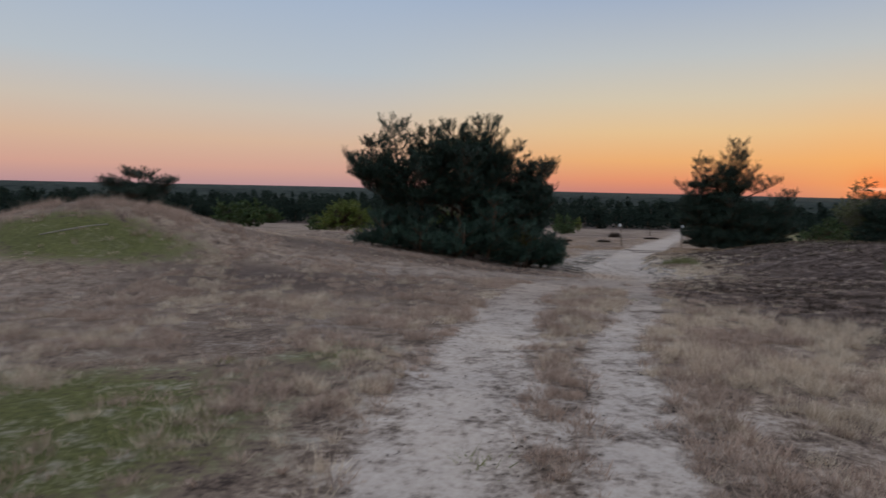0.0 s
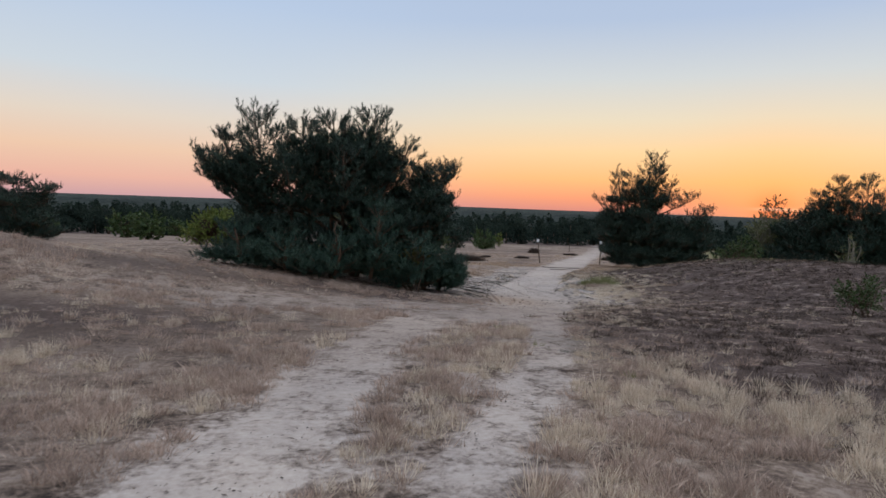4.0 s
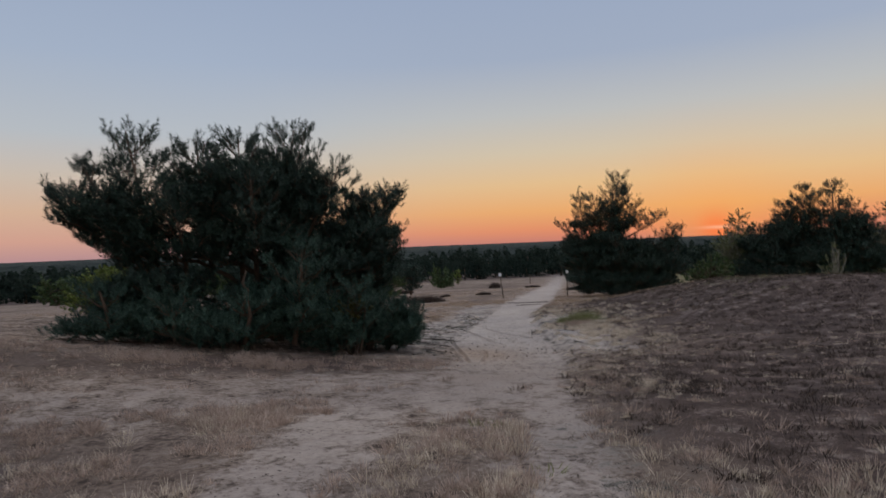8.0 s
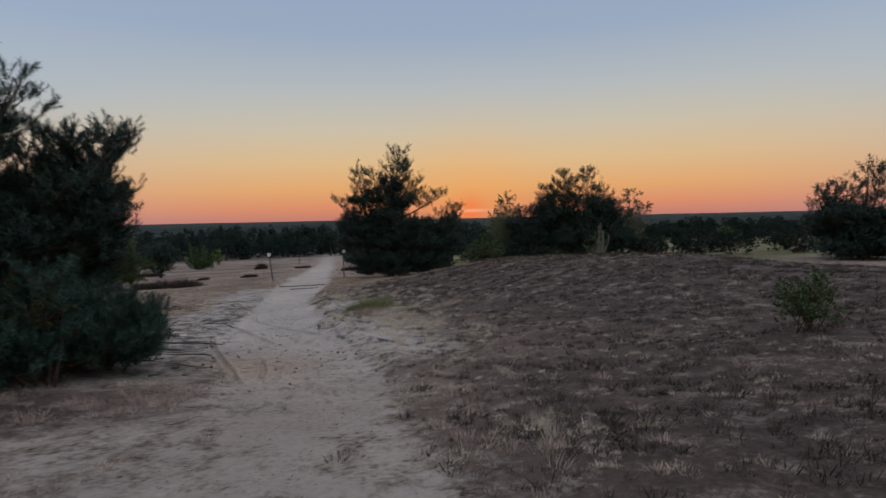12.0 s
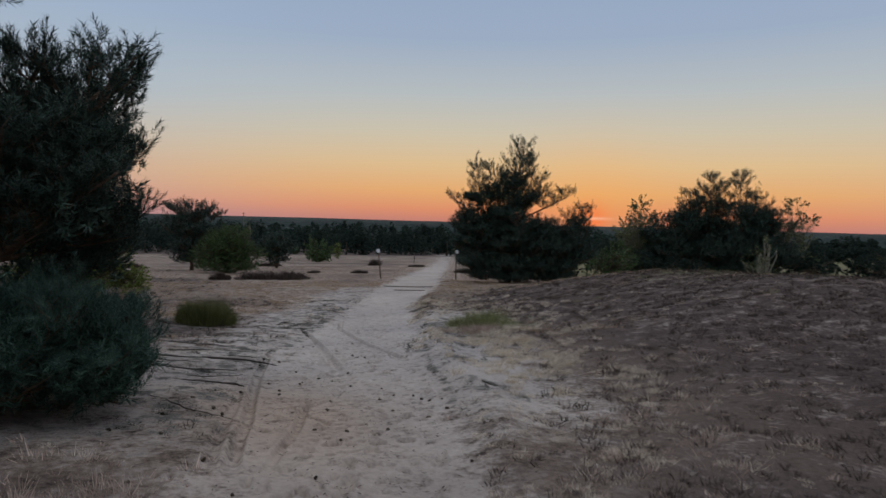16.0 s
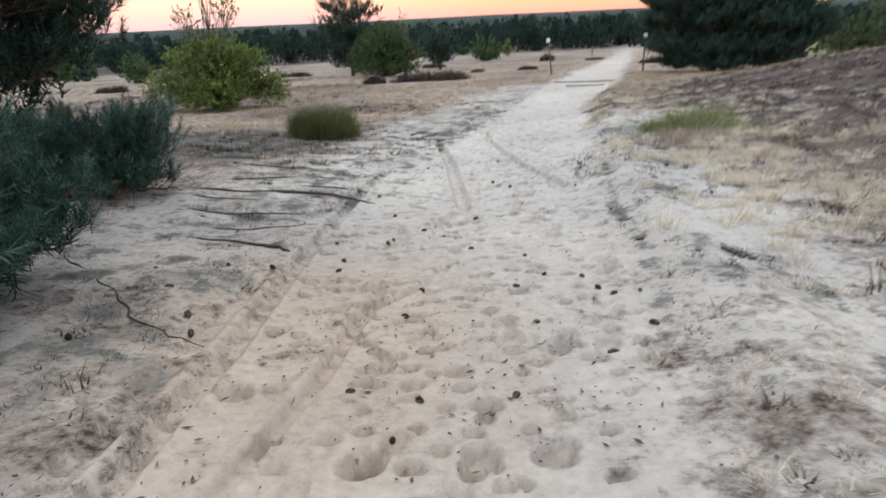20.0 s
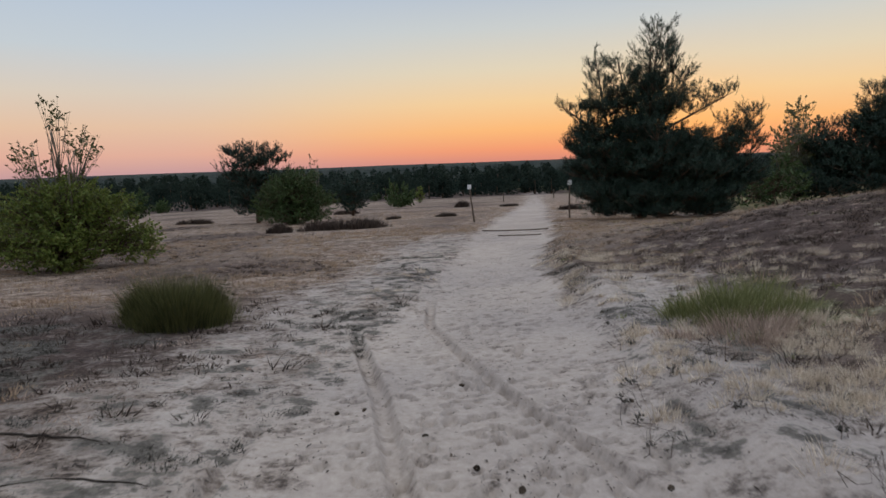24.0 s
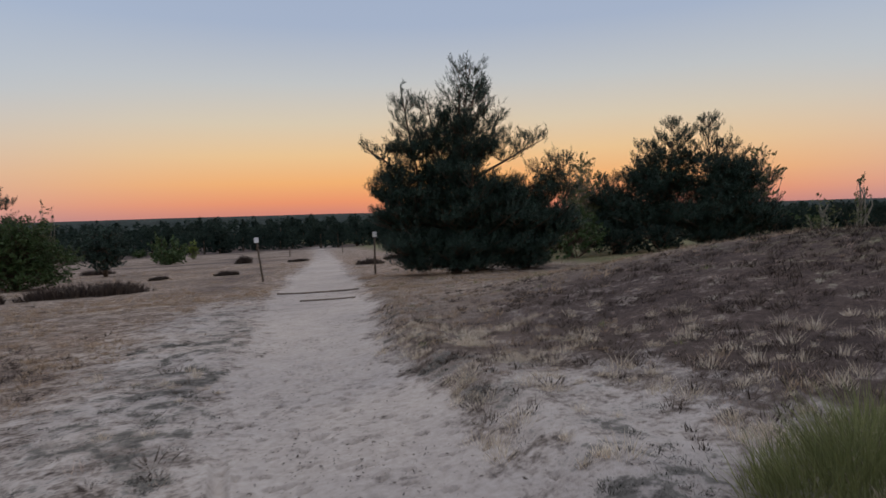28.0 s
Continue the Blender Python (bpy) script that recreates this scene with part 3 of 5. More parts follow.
def bough(a, b, wide, rng, g):
    """An upswept bough: a limb with side twigs in a flat fan, set with upright brushes. Shoots, directions and twigs."""
    a, b = np.asarray(a, float), np.asarray(b, float)
    run = b - a
    length = np.linalg.norm(run) + 1e-6
    t = np.linspace(0, 1, 5)[:, None]
    line = a + run * t + np.array([0, 0, -0.12]) * length * np.sin(np.pi * t ** 0.8) + rng.randn(5, 3) * 0.02 * length
    axis = unit(np.array([run[0], run[1], 0.25 * abs(run[2]) + 1e-3]))
    side = unit(np.cross(axis, np.array([0, 0, 1.0])))
    m = int(length / (0.14 * g)) + 2
    s = np.linspace(0.3, 1.0, m) + rng.randn(m) * 0.03
    root_ = np.stack([np.interp(s, t[:, 0], line[:, c]) for c in range(3)], 1)
    sign = np.where(np.arange(m) % 2 == 0, 1.0, -1.0)[:, None] * (0.35 + 0.75 * rng.rand(m, 1))
    d = unit(axis * 0.75 + side * sign + np.array([0, 0, 0.32]) + rng.randn(m, 3) * 0.12)
    ln = (wide * (0.3 + 0.75 * np.clip(1.15 - s, 0, 1)) * (0.6 + 0.6 * rng.rand(m)) + 0.08 * g)[:, None]
    ends = root_ + d * ln + np.array([0, 0, 0.25]) * ln
    n = 2
    u = np.linspace(0.45, 1.0, n)[None, :, None]
    pos = root_[:, None] + (ends - root_)[:, None] * u + rng.randn(m, n, 3) * 0.03 * g
    way = unit(d[:, None] * (0.3 + 0.35 * u) + np.array([0, 0, 0.75]) + side * rng.randn(m, n, 1) * 0.35 + rng.randn(m, n, 3) * 0.18)
    fan = np.repeat(ends, 2, 0) + rng.randn(2 * m, 3) * 0.035 * g
    fan_way = unit(np.repeat(d, 2, 0) * 0.5 + np.array([0, 0, 0.85]) + rng.randn(2 * m, 3) * 0.4)
    twigs = [prisms(root_, ends, 0.006 * g, 0.003 * g), prisms(line[:-1], line[1:], 0.011 * g, 0.009 * g)]
    return np.concatenate([pos.reshape(-1, 3), fan]), np.concatenate([way.reshape(-1, 3), fan_way]), twigs


def leader(a, b, spread, low, rng, step=0.42, per=5, size=1.0):
    """A leading stem with whorls of upswept boughs: shoots, directions and branches."""
    a, b = np.asarray(a, float), np.asarray(b, float)
    height = np.linalg.norm(b - a)
    pos, way, tubes = [], [], []
    s = low
    while s < 0.95:
        q = (s - low) / (1 - low)
        p0 = a + (b - a) * s
        for k in range(per):
            az = 6.283 * (k + rng.rand()) / per
            length = spread * (1 - q) ** 0.85 * (0.5 + 0.65 * rng.rand()) + 0.13 * size
            end = p0 + np.array([math.cos(az), math.sin(az), 0.3 + 0.75 * q + 0.25 * rng.rand()]) * length
            p, w, tw = bough(p0, end, 0.3 * length + 0.05, rng, size)
            pos.append(p)
            way.append(w)
            tubes += tw
        s += step * size / height * (0.75 + 0.5 * rng.rand())
    m = 7
    pos.append(b + rng.randn(m, 3) * np.array([0.05, 0.05, 0.1]) * size)
    way.append(unit(rng.randn(m, 3) * 0.35 + np.array([0, 0, 1.0])))
    tubes.append(tube([a, (a + b) / 2 + rng.randn(3) * 0.03, b], [0.05, 0.035, 0.012], 5))
    return np.concatenate(pos), np.concatenate(way), tubes


def pine(label, base, top, lobes, dense, per, size, width, shoot_len, seed, depth=0.9, mat=None, trunk_r=0.14, name="pine_tree", group="",
         keep_above=0.03, leaders=(), core=2000):
    """A pine: trunk, limbs to every mass of boughs, twigs and a crown of needled shoots. Lobes are in the world."""
    rng = np.random.RandomState(seed)
    base = np.array(base, float)
    t = thing(name, tuple(base), label, "pine tree", group)
    g = shoot_len / 0.17
    lobes = [(x - base[0], y - base[1], z - base[2], r, h) for x, y, z, r, h in lobes]
    top = np.array(top, float) - base
    stem = bent((0, 0, -0.15), top, 9, 0.12, rng)
    part("trunk", tube(stem, [trunk_r, trunk_r * 0.7, trunk_r * 0.15], 9, seed, 0.25), M_BARK, t, smooth=True)
    pos, way, twigs = [], [], []
    for a, b, wide, low in leaders:
        p, w, tb = leader(np.array(a) - base, np.array(b) - base, wide, low, rng, size=g)
        pos.append(p)
        way.append(w)
        twigs += tb
    for x, y, z, r, h in lobes:
        c = np.array([x, y, z])
        zt = np.clip(c[2] - 0.45 * np.hypot(c[0], c[1]), 0.15, top[2] * 0.95)
        start = np.array([np.interp(zt, stem[:, 2], stem[:, 0]), np.interp(zt, stem[:, 2], stem[:, 1]), zt])
        part("limb", tube(bent(start, c, 6, 0.22, rng), [trunk_r * 0.42, trunk_r * 0.12], 6, seed, 0.2), M_BARK, t, smooth=True)
        away = unit(np.array([c[0], c[1], 0.4])) * min(1.0, 0.6 * np.hypot(c[0], c[1]))
        n = max(5, int(dense * r * r * (0.5 + h / max(r, 0.1)) / (g * g)))
        u = unit(rng.randn(n, 3) + away * 0.5 + np.array([0, 0, 0.15]))
        ends = c + u * (0.6 + 0.4 * rng.rand(n, 1) ** 0.6) * np.maximum(np.array([r, r * depth, h]) - 0.5 * shoot_len, 0.12)
        roots = c + (start - c) * (0.25 * rng.rand(n, 1)) + (ends - c) * 0.2 + np.array([0, 0, -0.2]) * h
        for p0, p1 in zip(roots, ends):
            p, w, tw = bough(p0, p1, 0.16 * r + 0.1 * g, rng, g)
            pos.append(p)
            way.append(w)
            twigs += tw
    tagged(part("twig_spray", joined(twigs), M_BARK, t), kind="stuff")
    pos, way = np.concatenate(pos), np.concatenate(way)
    ok = pos[:, 2] > land(pos[:, 0] + base[0], pos[:, 1] + base[1]) - base[2] + keep_above
    pos, way = pos[ok], way[ok]
    tips = needles(pos, way, shoot_len * (0.65 + 0.6 * rng.rand(len(pos))), per, size, width, rng)
    pos, way = core_points(lobes, core, depth, rng)
    ok = pos[:, 2] > land(pos[:, 0] + base[0], pos[:, 1] + base[1]) - base[2] + 0.08
    pos, way = pos[ok], way[ok]
    inner = needles(pos, way, np.full(len(pos), shoot_len), max(8, per // 2), size * 1.3, width * 2.2, rng)
    tagged(part("crown", joined([tips, inner]), mat or M_NEEDLE, t), kind="stuff")
    return t


def shrub(label, base, lobes, count, leaf, seed, mat, stems=9, bark=None, name="shrub", category="shrub", clump=0.22, depth=0.9, stem_r=0.03, group=""):
    """A leafy bush: stems that fan out and leaf clumps. Lobes are relative to its base."""
    rng = np.random.RandomState(seed)
    t = thing(name, base, label, category, group)
    pos, way, hubs = crown_points(lobes, count, depth, rng, clump, 14)
    for k in range(stems):
        c, hub = hubs[k % len(hubs)]
        q = hub[rng.randint(len(hub))]
        a = (rng.rand(3) - 0.5) * np.array([0.3, 0.3, 0])
        a[2] = -0.05
        part("stem", tube(bent(a, q, 6, 0.18, rng), [stem_r, stem_r * 0.25], 5, k), bark or M_BARK, t, smooth=True)
    tw = []
    for c, hub in hubs:
        for k, q in enumerate(hub):
            a = np.array([c[0] * 0.6, c[1] * 0.6, max(0.05, c[2] * 0.6)])
            tw.append(tube(bent(a, q, 4, 0.1, rng), [stem_r * 0.25, stem_r * 0.08], 3, k))
    tagged(part("twig_spray", joined(tw), bark or M_BARK, t), kind="stuff")
    g = land(pos[:, 0] + base[0], pos[:, 1] + base[1]) - base[2]
    pos = pos[pos[:, 2] > g + 0.02]
    tagged(part("foliage", leaves(pos, leaf, rng), mat, t), kind="stuff")
    return t


def tufted(label, base, radius, height, count, seed, mat, name, category, spread=0.9, width=0.008, group=""):
    """A tussock of upright stems: broom, heather or grass."""
    rng = np.random.RandomState(seed)
    t = thing(name, base, label, category, group)
    a, r = rng.rand(count) * 6.283, np.sqrt(rng.rand(count))
    rad = np.broadcast_to(np.asarray(radius, float), (2,))
    n_sub = max(6, min(count // 110, 40))
    sub = rng.rand(n_sub, 2) * np.array([6.283, 1])
    sub_xy = np.stack([np.cos(sub[:, 0]), np.sin(sub[:, 0])], 1) * np.sqrt(sub[:, 1:2]) * 0.75
    sub_h = 0.5 + 0.6 * rng.rand(n_sub)
    which = rng.randint(0, n_sub, count)
    local = rng.randn(count, 2) * 0.13
    flat = sub_xy[which] + local
    a, r = np.arctan2(flat[:, 1] * 0.6 + local[:, 1] * 2.2, flat[:, 0] * 0.6 + local[:, 0] * 2.2), np.clip(np.hypot(flat[:, 0], flat[:, 1]), 0, 1.1)
    p = np.stack([flat[:, 0] * rad[0] * 0.85, flat[:, 1] * rad[1] * 0.85, np.zeros(count)], 1)
    p[:, 2] = land(p[:, 0] + base[0], p[:, 1] + base[1]) - base[2] - 0.02
    h = height * (0.4 + 0.7 * rng.rand(count)) * (1 - 0.6 * r ** 2) * sub_h[which]
    tip = p + np.stack([np.cos(a) * h * spread * 0.8 * rng.rand(count), np.sin(a) * h * spread * 0.8 * rng.rand(count), h], 1) + rng.randn(count, 3) * 0.06 * height
    mid = p + (tip - p) * 0.55 + np.stack([np.zeros(count), np.zeros(count), h * 0.08], 1)
    ang = rng.rand(count) * 6.283
    s = np.stack([np.cos(ang), np.sin(ang), np.zeros(count)], 1) * width / 2
    v = np.stack([p - s, p + s, mid + s * 0.8, mid - s * 0.8, tip], 1).reshape(-1, 3)
    v5 = v.reshape(count, 5, 3)
    for g in range(4):
        some = np.where(which % 4 == g)[0]
        k = np.arange(len(some))[:, None] * 5
        f = np.concatenate([k + np.array([[0, 1, 2]]), k + np.array([[0, 2, 3]]), k + np.array([[3, 2, 4]])])
        tagged(part("tuft", (v5[some].reshape(-1, 3), f), mat, t), kind="stuff")
    return t


# ---- the ground: one sheet to the horizon ----
def spaced(*runs):
    """Coordinates from runs of (start, end, step)."""
    out = [np.arange(a, b, s) for a, b, s in runs]
    return np.concatenate(out + [[runs[-1][1]]])


def outward(start, first, end, growth=1.18):
    out, s = [start], first
    while out[-1] < end:
        out.append(out[-1] + s)
        s *= growth
    return np.array(out[1:])


gx = spaced((-14, -9, 0.5), (-9, -3, 0.22), (-3, 2.5, 0.11), (2.5, 3.8, 0.055), (3.8, 4.2, 0.03), (4.2, 6.7, 0.018), (6.7, 9.0, 0.02), (9.0, 9.4, 0.06), (9.4, 21, 0.19), (21, 30, 0.5))
gx = np.concatenate([-outward(14, 0.5, 4800)[::-1], gx, outward(30, 0.5, 4800)])
gy = spaced((-4, 2, 0.3), (2, 16.5, 0.115), (16.5, 17.4, 0.04), (17.4, 21.6, 0.018), (21.6, 23, 0.026), (23, 29, 0.02), (29, 33, 0.07), (33, 46, 0.2), (46, 80, 1.0))
gy = np.concatenate([-outward(4, 0.5, 4800)[::-1], gy, outward(80, 0.8, 4800, 1.12)])
GX, GY = np.meshgrid(gx, gy)
GZ = land(GX, GY)
near = 1 - smoothstep(25, 45, np.hypot(GX - 5, GY - 16))
GP = path_amount(GX, GY)
GZ = GZ + near * ((1 - GP) * 0.04 * (1 - 0.5 * smoothstep(7, 10, GX)) * (fbm(GX, GY, 0.45, 41, 2) - 0.5) + GP * 0.012 * (fbm(GX, GY, 0.4, 42, 2) - 0.5))


def dent(cx, cy, turn, a, b, depth, rim):
    """A hollow in the sand with a low rim."""
    i0, i1 = np.searchsorted(gx, (cx - 0.35, cx + 0.35))
    j0, j1 = np.searchsorted(gy, (cy - 0.35, cy + 0.35))
    if i1 <= i0 or j1 <= j0:
        return
    x, y = GX[j0:j1, i0:i1] - cx, GY[j0:j1, i0:i1] - cy
    c, s = math.cos(turn), math.sin(turn)
    q = ((x * c + y * s) / a) ** 2 + ((-x * s + y * c) / b) ** 2
    GZ[j0:j1, i0:i1] += -depth * np.exp(-q ** 6) + rim * np.exp(-((np.sqrt(q) - 1.35) / 0.22) ** 2)


rng = np.random.RandomState(5)
# single prints of feet and paws in the soft sand: place, half length, half width
PRINTS = [(5.08, 19.37, 0.05, 0.035), (5.65, 19.35, 0.055, 0.03), (5.9, 19.28, 0.06, 0.035), (5.62, 18.68, 0.04, 0.03), (5.45, 18.38, 0.06, 0.05), (5.26, 18.28, 0.05, 0.035),
          (5.53, 18.1, 0.06, 0.045), (5.07, 17.77, 0.075, 0.06), (5.46, 17.8, 0.065, 0.055), (5.69, 17.76, 0.07, 0.055), (5.96, 18.58, 0.085, 0.05), (4.59, 18.26, 0.06, 0.045),
          (5.16, 20.06, 0.05, 0.035), (5.77, 18.91, 0.05, 0.03), (4.92, 19.11, 0.05, 0.04), (4.66, 18.86, 0.05, 0.03), (5.23, 17.75, 0.05, 0.035)]
for x, y, a, b in PRINTS:
    dent(x, y, rng.randn() * 0.25, a, b, rng.uniform(0.05, 0.075), 0.006)
for k in range(620):
    y = rng.uniform(15.5, 24)
    x = along(y, PATH_LINE) + ((rng.rand() + rng.rand() - 1) * 1.25 - 0.05) * along(y, PATH_HALF)
    dent(x, y, rng.randn() * 0.5, rng.uniform(0.026, 0.05), rng.uniform(0.02, 0.034), rng.uniform(0.035, 0.07), rng.uniform(0.002, 0.006))


for k in range(480):                       # scuffs farther along the path
    y = rng.uniform(22.5, 32)
    x = along(y, PATH_LINE) + (rng.rand() + rng.rand() - 1) * 1.2 * along(y, PATH_HALF)
    dent(x, y, 1.57 + rng.randn() * 0.5, rng.uniform(0.02, 0.034), rng.uniform(0.03, 0.06), rng.uniform(0.035, 0.07), rng.uniform(0.001, 0.004))


for k in range(46):                       # whole shoe prints, sole and heel
    y = rng.uniform(16, 26)
    x = along(y, PATH_LINE) + (rng.rand() - 0.35) * 1.3 * along(y, PATH_HALF)
    turn = math.atan2(0.93, 0.36) + rng.randn() * 0.2 + (math.pi if rng.rand() < 0.4 else 0)
    deep = rng.uniform(0.03, 0.045)
    dent(x, y, turn - math.pi / 2, 0.05, 0.085, deep, 0.012)
    dent(x - math.cos(turn) * 0.155, y - math.sin(turn) * 0.155, turn - math.pi / 2, 0.042, 0.05, deep * 1.1, 0.01)


def groove(line, width, depth):
    """A wheel track pressed into the sand."""
    ys = [p[1] for p in line]
    m = (GY > min(ys)) & (GY < max(ys))
    d = (GX - np.interp(GY, ys, [p[0] for p in line])) / width
    g = -depth * np.exp(-d ** 4) + 0.25 * depth * np.exp(-((np.abs(d) - 1.5) / 0.4) ** 2)
    g = g * smoothstep(min(ys), min(ys) + 0.8, GY) * (1 - smoothstep(max(ys) - 1.2, max(ys), GY))
    GZ[m] += g[m] * (0.7 + 0.6 * fbm(GX[m], GY[m], 0.5, 51, 2))


TRACKS = [([(4.25, 17), (4.38, 18.03), (4.48, 18.58), (4.58, 19.51), (4.76, 20.9), (5.08, 22.66), (5.3, 23.6)], 0.05, 0.05), ([(4.45, 17), (4.65, 17.7), (4.88, 18.34), (5.04, 19.03), (5.42, 19.5), (5.8, 20.4)], 0.04, 0.045),
          ([(4.1, 17), (4.25, 18.3), (4.4, 19.2), (4.5, 20.0)], 0.05, 0.03),
          ([(5.85, 21.0), (5.95, 22.6), (6.04, 23.9), (6.07, 25.8), (6.2, 26.6)], 0.06, 0.06), ([(7.0, 21.6), (6.95, 22.6), (6.9, 23.3), (6.88, 24.6), (6.9, 26.2), (7.35, 28)], 0.05, 0.06)]
for line, w, d in TRACKS:
    groove(line, w, d)

nx_, ny_ = len(gx), len(gy)
idx = np.arange(nx_ * ny_).reshape(ny_, nx_)
quads = np.stack([idx[:-1, :-1], idx[:-1, 1:], idx[1:, 1:], idx[1:, :-1]], -1).reshape(-1, 4)
ground_mesh = mesh_of("ground", np.stack([GX, GY, GZ], -1).reshape(-1, 3), quads, M_GROUND, True)
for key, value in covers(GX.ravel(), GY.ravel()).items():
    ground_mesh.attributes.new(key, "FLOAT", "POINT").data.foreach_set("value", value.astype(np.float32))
tagged(new("ground", ground_mesh), "pale trodden sand path through dry brown heath and grass", "ground", kind="structure")

# ---- the large pine beside the path ----
T1_LOBES = [(-2.2, 18.4, 2.0, 0.7, 0.45), (-1.4, 18.5, 1.9, 0.9, 0.75), (-0.3, 18.9, 2.3, 0.9, 0.8), (0.9, 19.4, 2.5, 1.0, 0.85), (1.7, 19.2, 2.2, 0.65, 0.5), (0.2, 19.2, 2.5, 0.8, 0.75),
            (2.7, 19.5, 1.45, 0.75, 0.5), (-1.2, 18.6, 1.3, 1.0, 0.5), (0.3, 18.9, 1.4, 1.3, 0.65), (1.7, 19.2, 0.9, 1.2, 0.6), (3.0, 19.1, 0.85, 0.5, 0.35),
            (2.8, 21.0, 1.3, 0.65, 0.8), (2.6, 21.0, 0.4, 0.85, 0.8), (1.6, 20.6, 1.2, 1.3, 0.9), (3.1, 20.8, 1.0, 0.5, 0.6), (1.3, 20.3, 2.2, 0.9, 0.55), (2.8, 20.5, 1.7, 0.5, 0.5),
            (-1.0, 18.5, 0.6, 1.2, 0.45), (0.8, 19.2, 0.3, 1.3, 0.5), (-0.5, 18.4, 0.0, 1.1, 0.5)]
T1_LEADERS = [((-1.0, 18.8, 0.3), (-1.55, 18.6, 3.5), 0.85, 0.38), ((-1.1, 18.7, 0.5), (-2.9, 18.7, 2.45), 0.5, 0.42), ((-1.1, 18.6, 0.6), (-2.25, 18.5, 2.85), 0.5, 0.45),
              ((-0.2, 19.0, 0.6), (-0.45, 19.1, 3.4), 0.75, 0.4), ((0.3, 19.1, 0.6), (0.3, 19.3, 3.45), 0.8, 0.35), ((0.9, 19.4, 0.6), (1.35, 19.6, 3.68), 0.9, 0.3),
              ((1.2, 19.3, 0.8), (2.25, 19.0, 2.85), 0.6, 0.45), ((1.6, 19.6, 0.2), (3.4, 19.9, 2.3), 0.7, 0.4), ((1.8, 19.6, 0.2), (2.7, 19.8, 2.3), 0.55, 0.4),
              ((1.8, 19.4, 0.0), (3.4, 19.0, 1.2), 0.5, 0.4), ((1.0, 20.0, 0.6), (1.4, 20.4, 3.0), 0.85, 0.3), ((0.6, 18.9, 0.6), (0.6, 18.3, 2.7), 0.9, 0.35),
              ((-0.6, 18.7, 0.6), (-0.7, 18.1, 2.2), 0.9, 0.35), ((2.2, 20.6, 0.4), (3.35, 20.6, 2.3), 0.65, 0.3), ((2.0, 20.2, 0.4), (3.45, 20.2, 1.4), 0.5, 0.3)]
pine("large bushy dark green pine with several spires beside the sand path", (0.9, 19.3, foot(0.9, 19.3)), (0.9, 19.5, 3.0), T1_LOBES, 14, 27, 0.075, 0.0095,
     0.15, 1, depth=0.9, trunk_r=0.15, leaders=T1_LEADERS, core=6500)
T1_SKIRT = [(-1.4, 17.9, 0.05, 0.9, 0.45), (0.1, 17.7, -0.15, 1.0, 0.4), (1.3, 17.9, 0.1, 0.85, 0.6), (-2.2, 17.8, 0.0, 0.45, 0.16), (1.9, 18.0, -0.3, 0.8, 0.45),
            (2.6, 18.4, -0.35, 0.6, 0.45), (3.1, 18.9, -0.5, 0.45, 0.4)]
SKIRT_LEADERS = [((-1.6, 17.6, -0.1), (-1.7, 17.4, 0.7), 0.5, 0.2), ((-0.6, 17.5, -0.2), (-0.6, 17.3, 0.35), 0.45, 0.2), ((0.5, 17.4, -0.3), (0.6, 17.2, 0.5), 0.5, 0.2),
                 ((1.3, 17.6, -0.4), (1.5, 17.5, 1.3), 0.5, 0.2), ((2.2, 17.9, -0.5), (2.4, 17.8, 0.4), 0.45, 0.2)]
pine("low blue-green young pine growing against the large pine", (0.4, 17.9, foot(0.4, 17.9)), (0.5, 18.0, 0.9), T1_SKIRT, 17, 27, 0.075, 0.0085, 0.16, 2,
     mat=M_NEEDLE_BLUE, trunk_r=0.07, name="young_pine", leaders=SKIRT_LEADERS, core=3500)
LOW = [(3.2, 18.6, -0.4, 0.65, 0.45), (3.3, 19.3, -0.5, 0.45, 0.38), (2.5, 19.5, -0.3, 0.7, 0.6), (2.2, 18.8, -0.2, 0.7, 0.5)]
LOW_LEADERS = [((2.6, 18.5, -0.7), (3.15, 18.4, 0.05), 0.5, 0.15), ((3.0, 18.9, -0.8), (3.5, 18.8, -0.1), 0.4, 0.15), ((2.5, 19.4, -0.6), (2.7, 19.5, 0.25), 0.5, 0.15)]
pine("low spreading green pine bush at the edge of the sand", (2.7, 19.0, foot(2.7, 19.0)), (2.7, 19.1, -0.1), LOW, 26, 44, 0.07, 0.0045, 0.14, 3,
     mat=M_NEEDLE_BLUE, trunk_r=0.05, name="young_pine", leaders=LOW_LEADERS, core=2400)
LOW2 = [(3.0, 21.6, -0.75, 0.55, 0.32), (2.2, 21.4, -0.65, 0.6, 0.35), (1.6, 21.8, -0.6, 0.8, 0.45), (2.4, 22.3, -0.85, 0.5, 0.25), (0.6, 22.0, -0.5, 0.9, 0.5)]
LOW2_LEADERS = [((2.0, 21.4, -0.9), (3.3, 21.7, -0.5), 0.4, 0.15), ((1.9, 21.9, -0.9), (3.1, 22.5, -0.65), 0.35, 0.15)]
pine("prostrate green pine branches spreading over the ground", (1.9, 21.7, foot(1.9, 21.7)), (1.9, 21.7, -0.5), LOW2, 24, 44, 0.07, 0.0045, 0.14, 12,
     mat=M_NEEDLE_BLUE, trunk_r=0.04, name="young_pine", leaders=LOW2_LEADERS, core=2000)

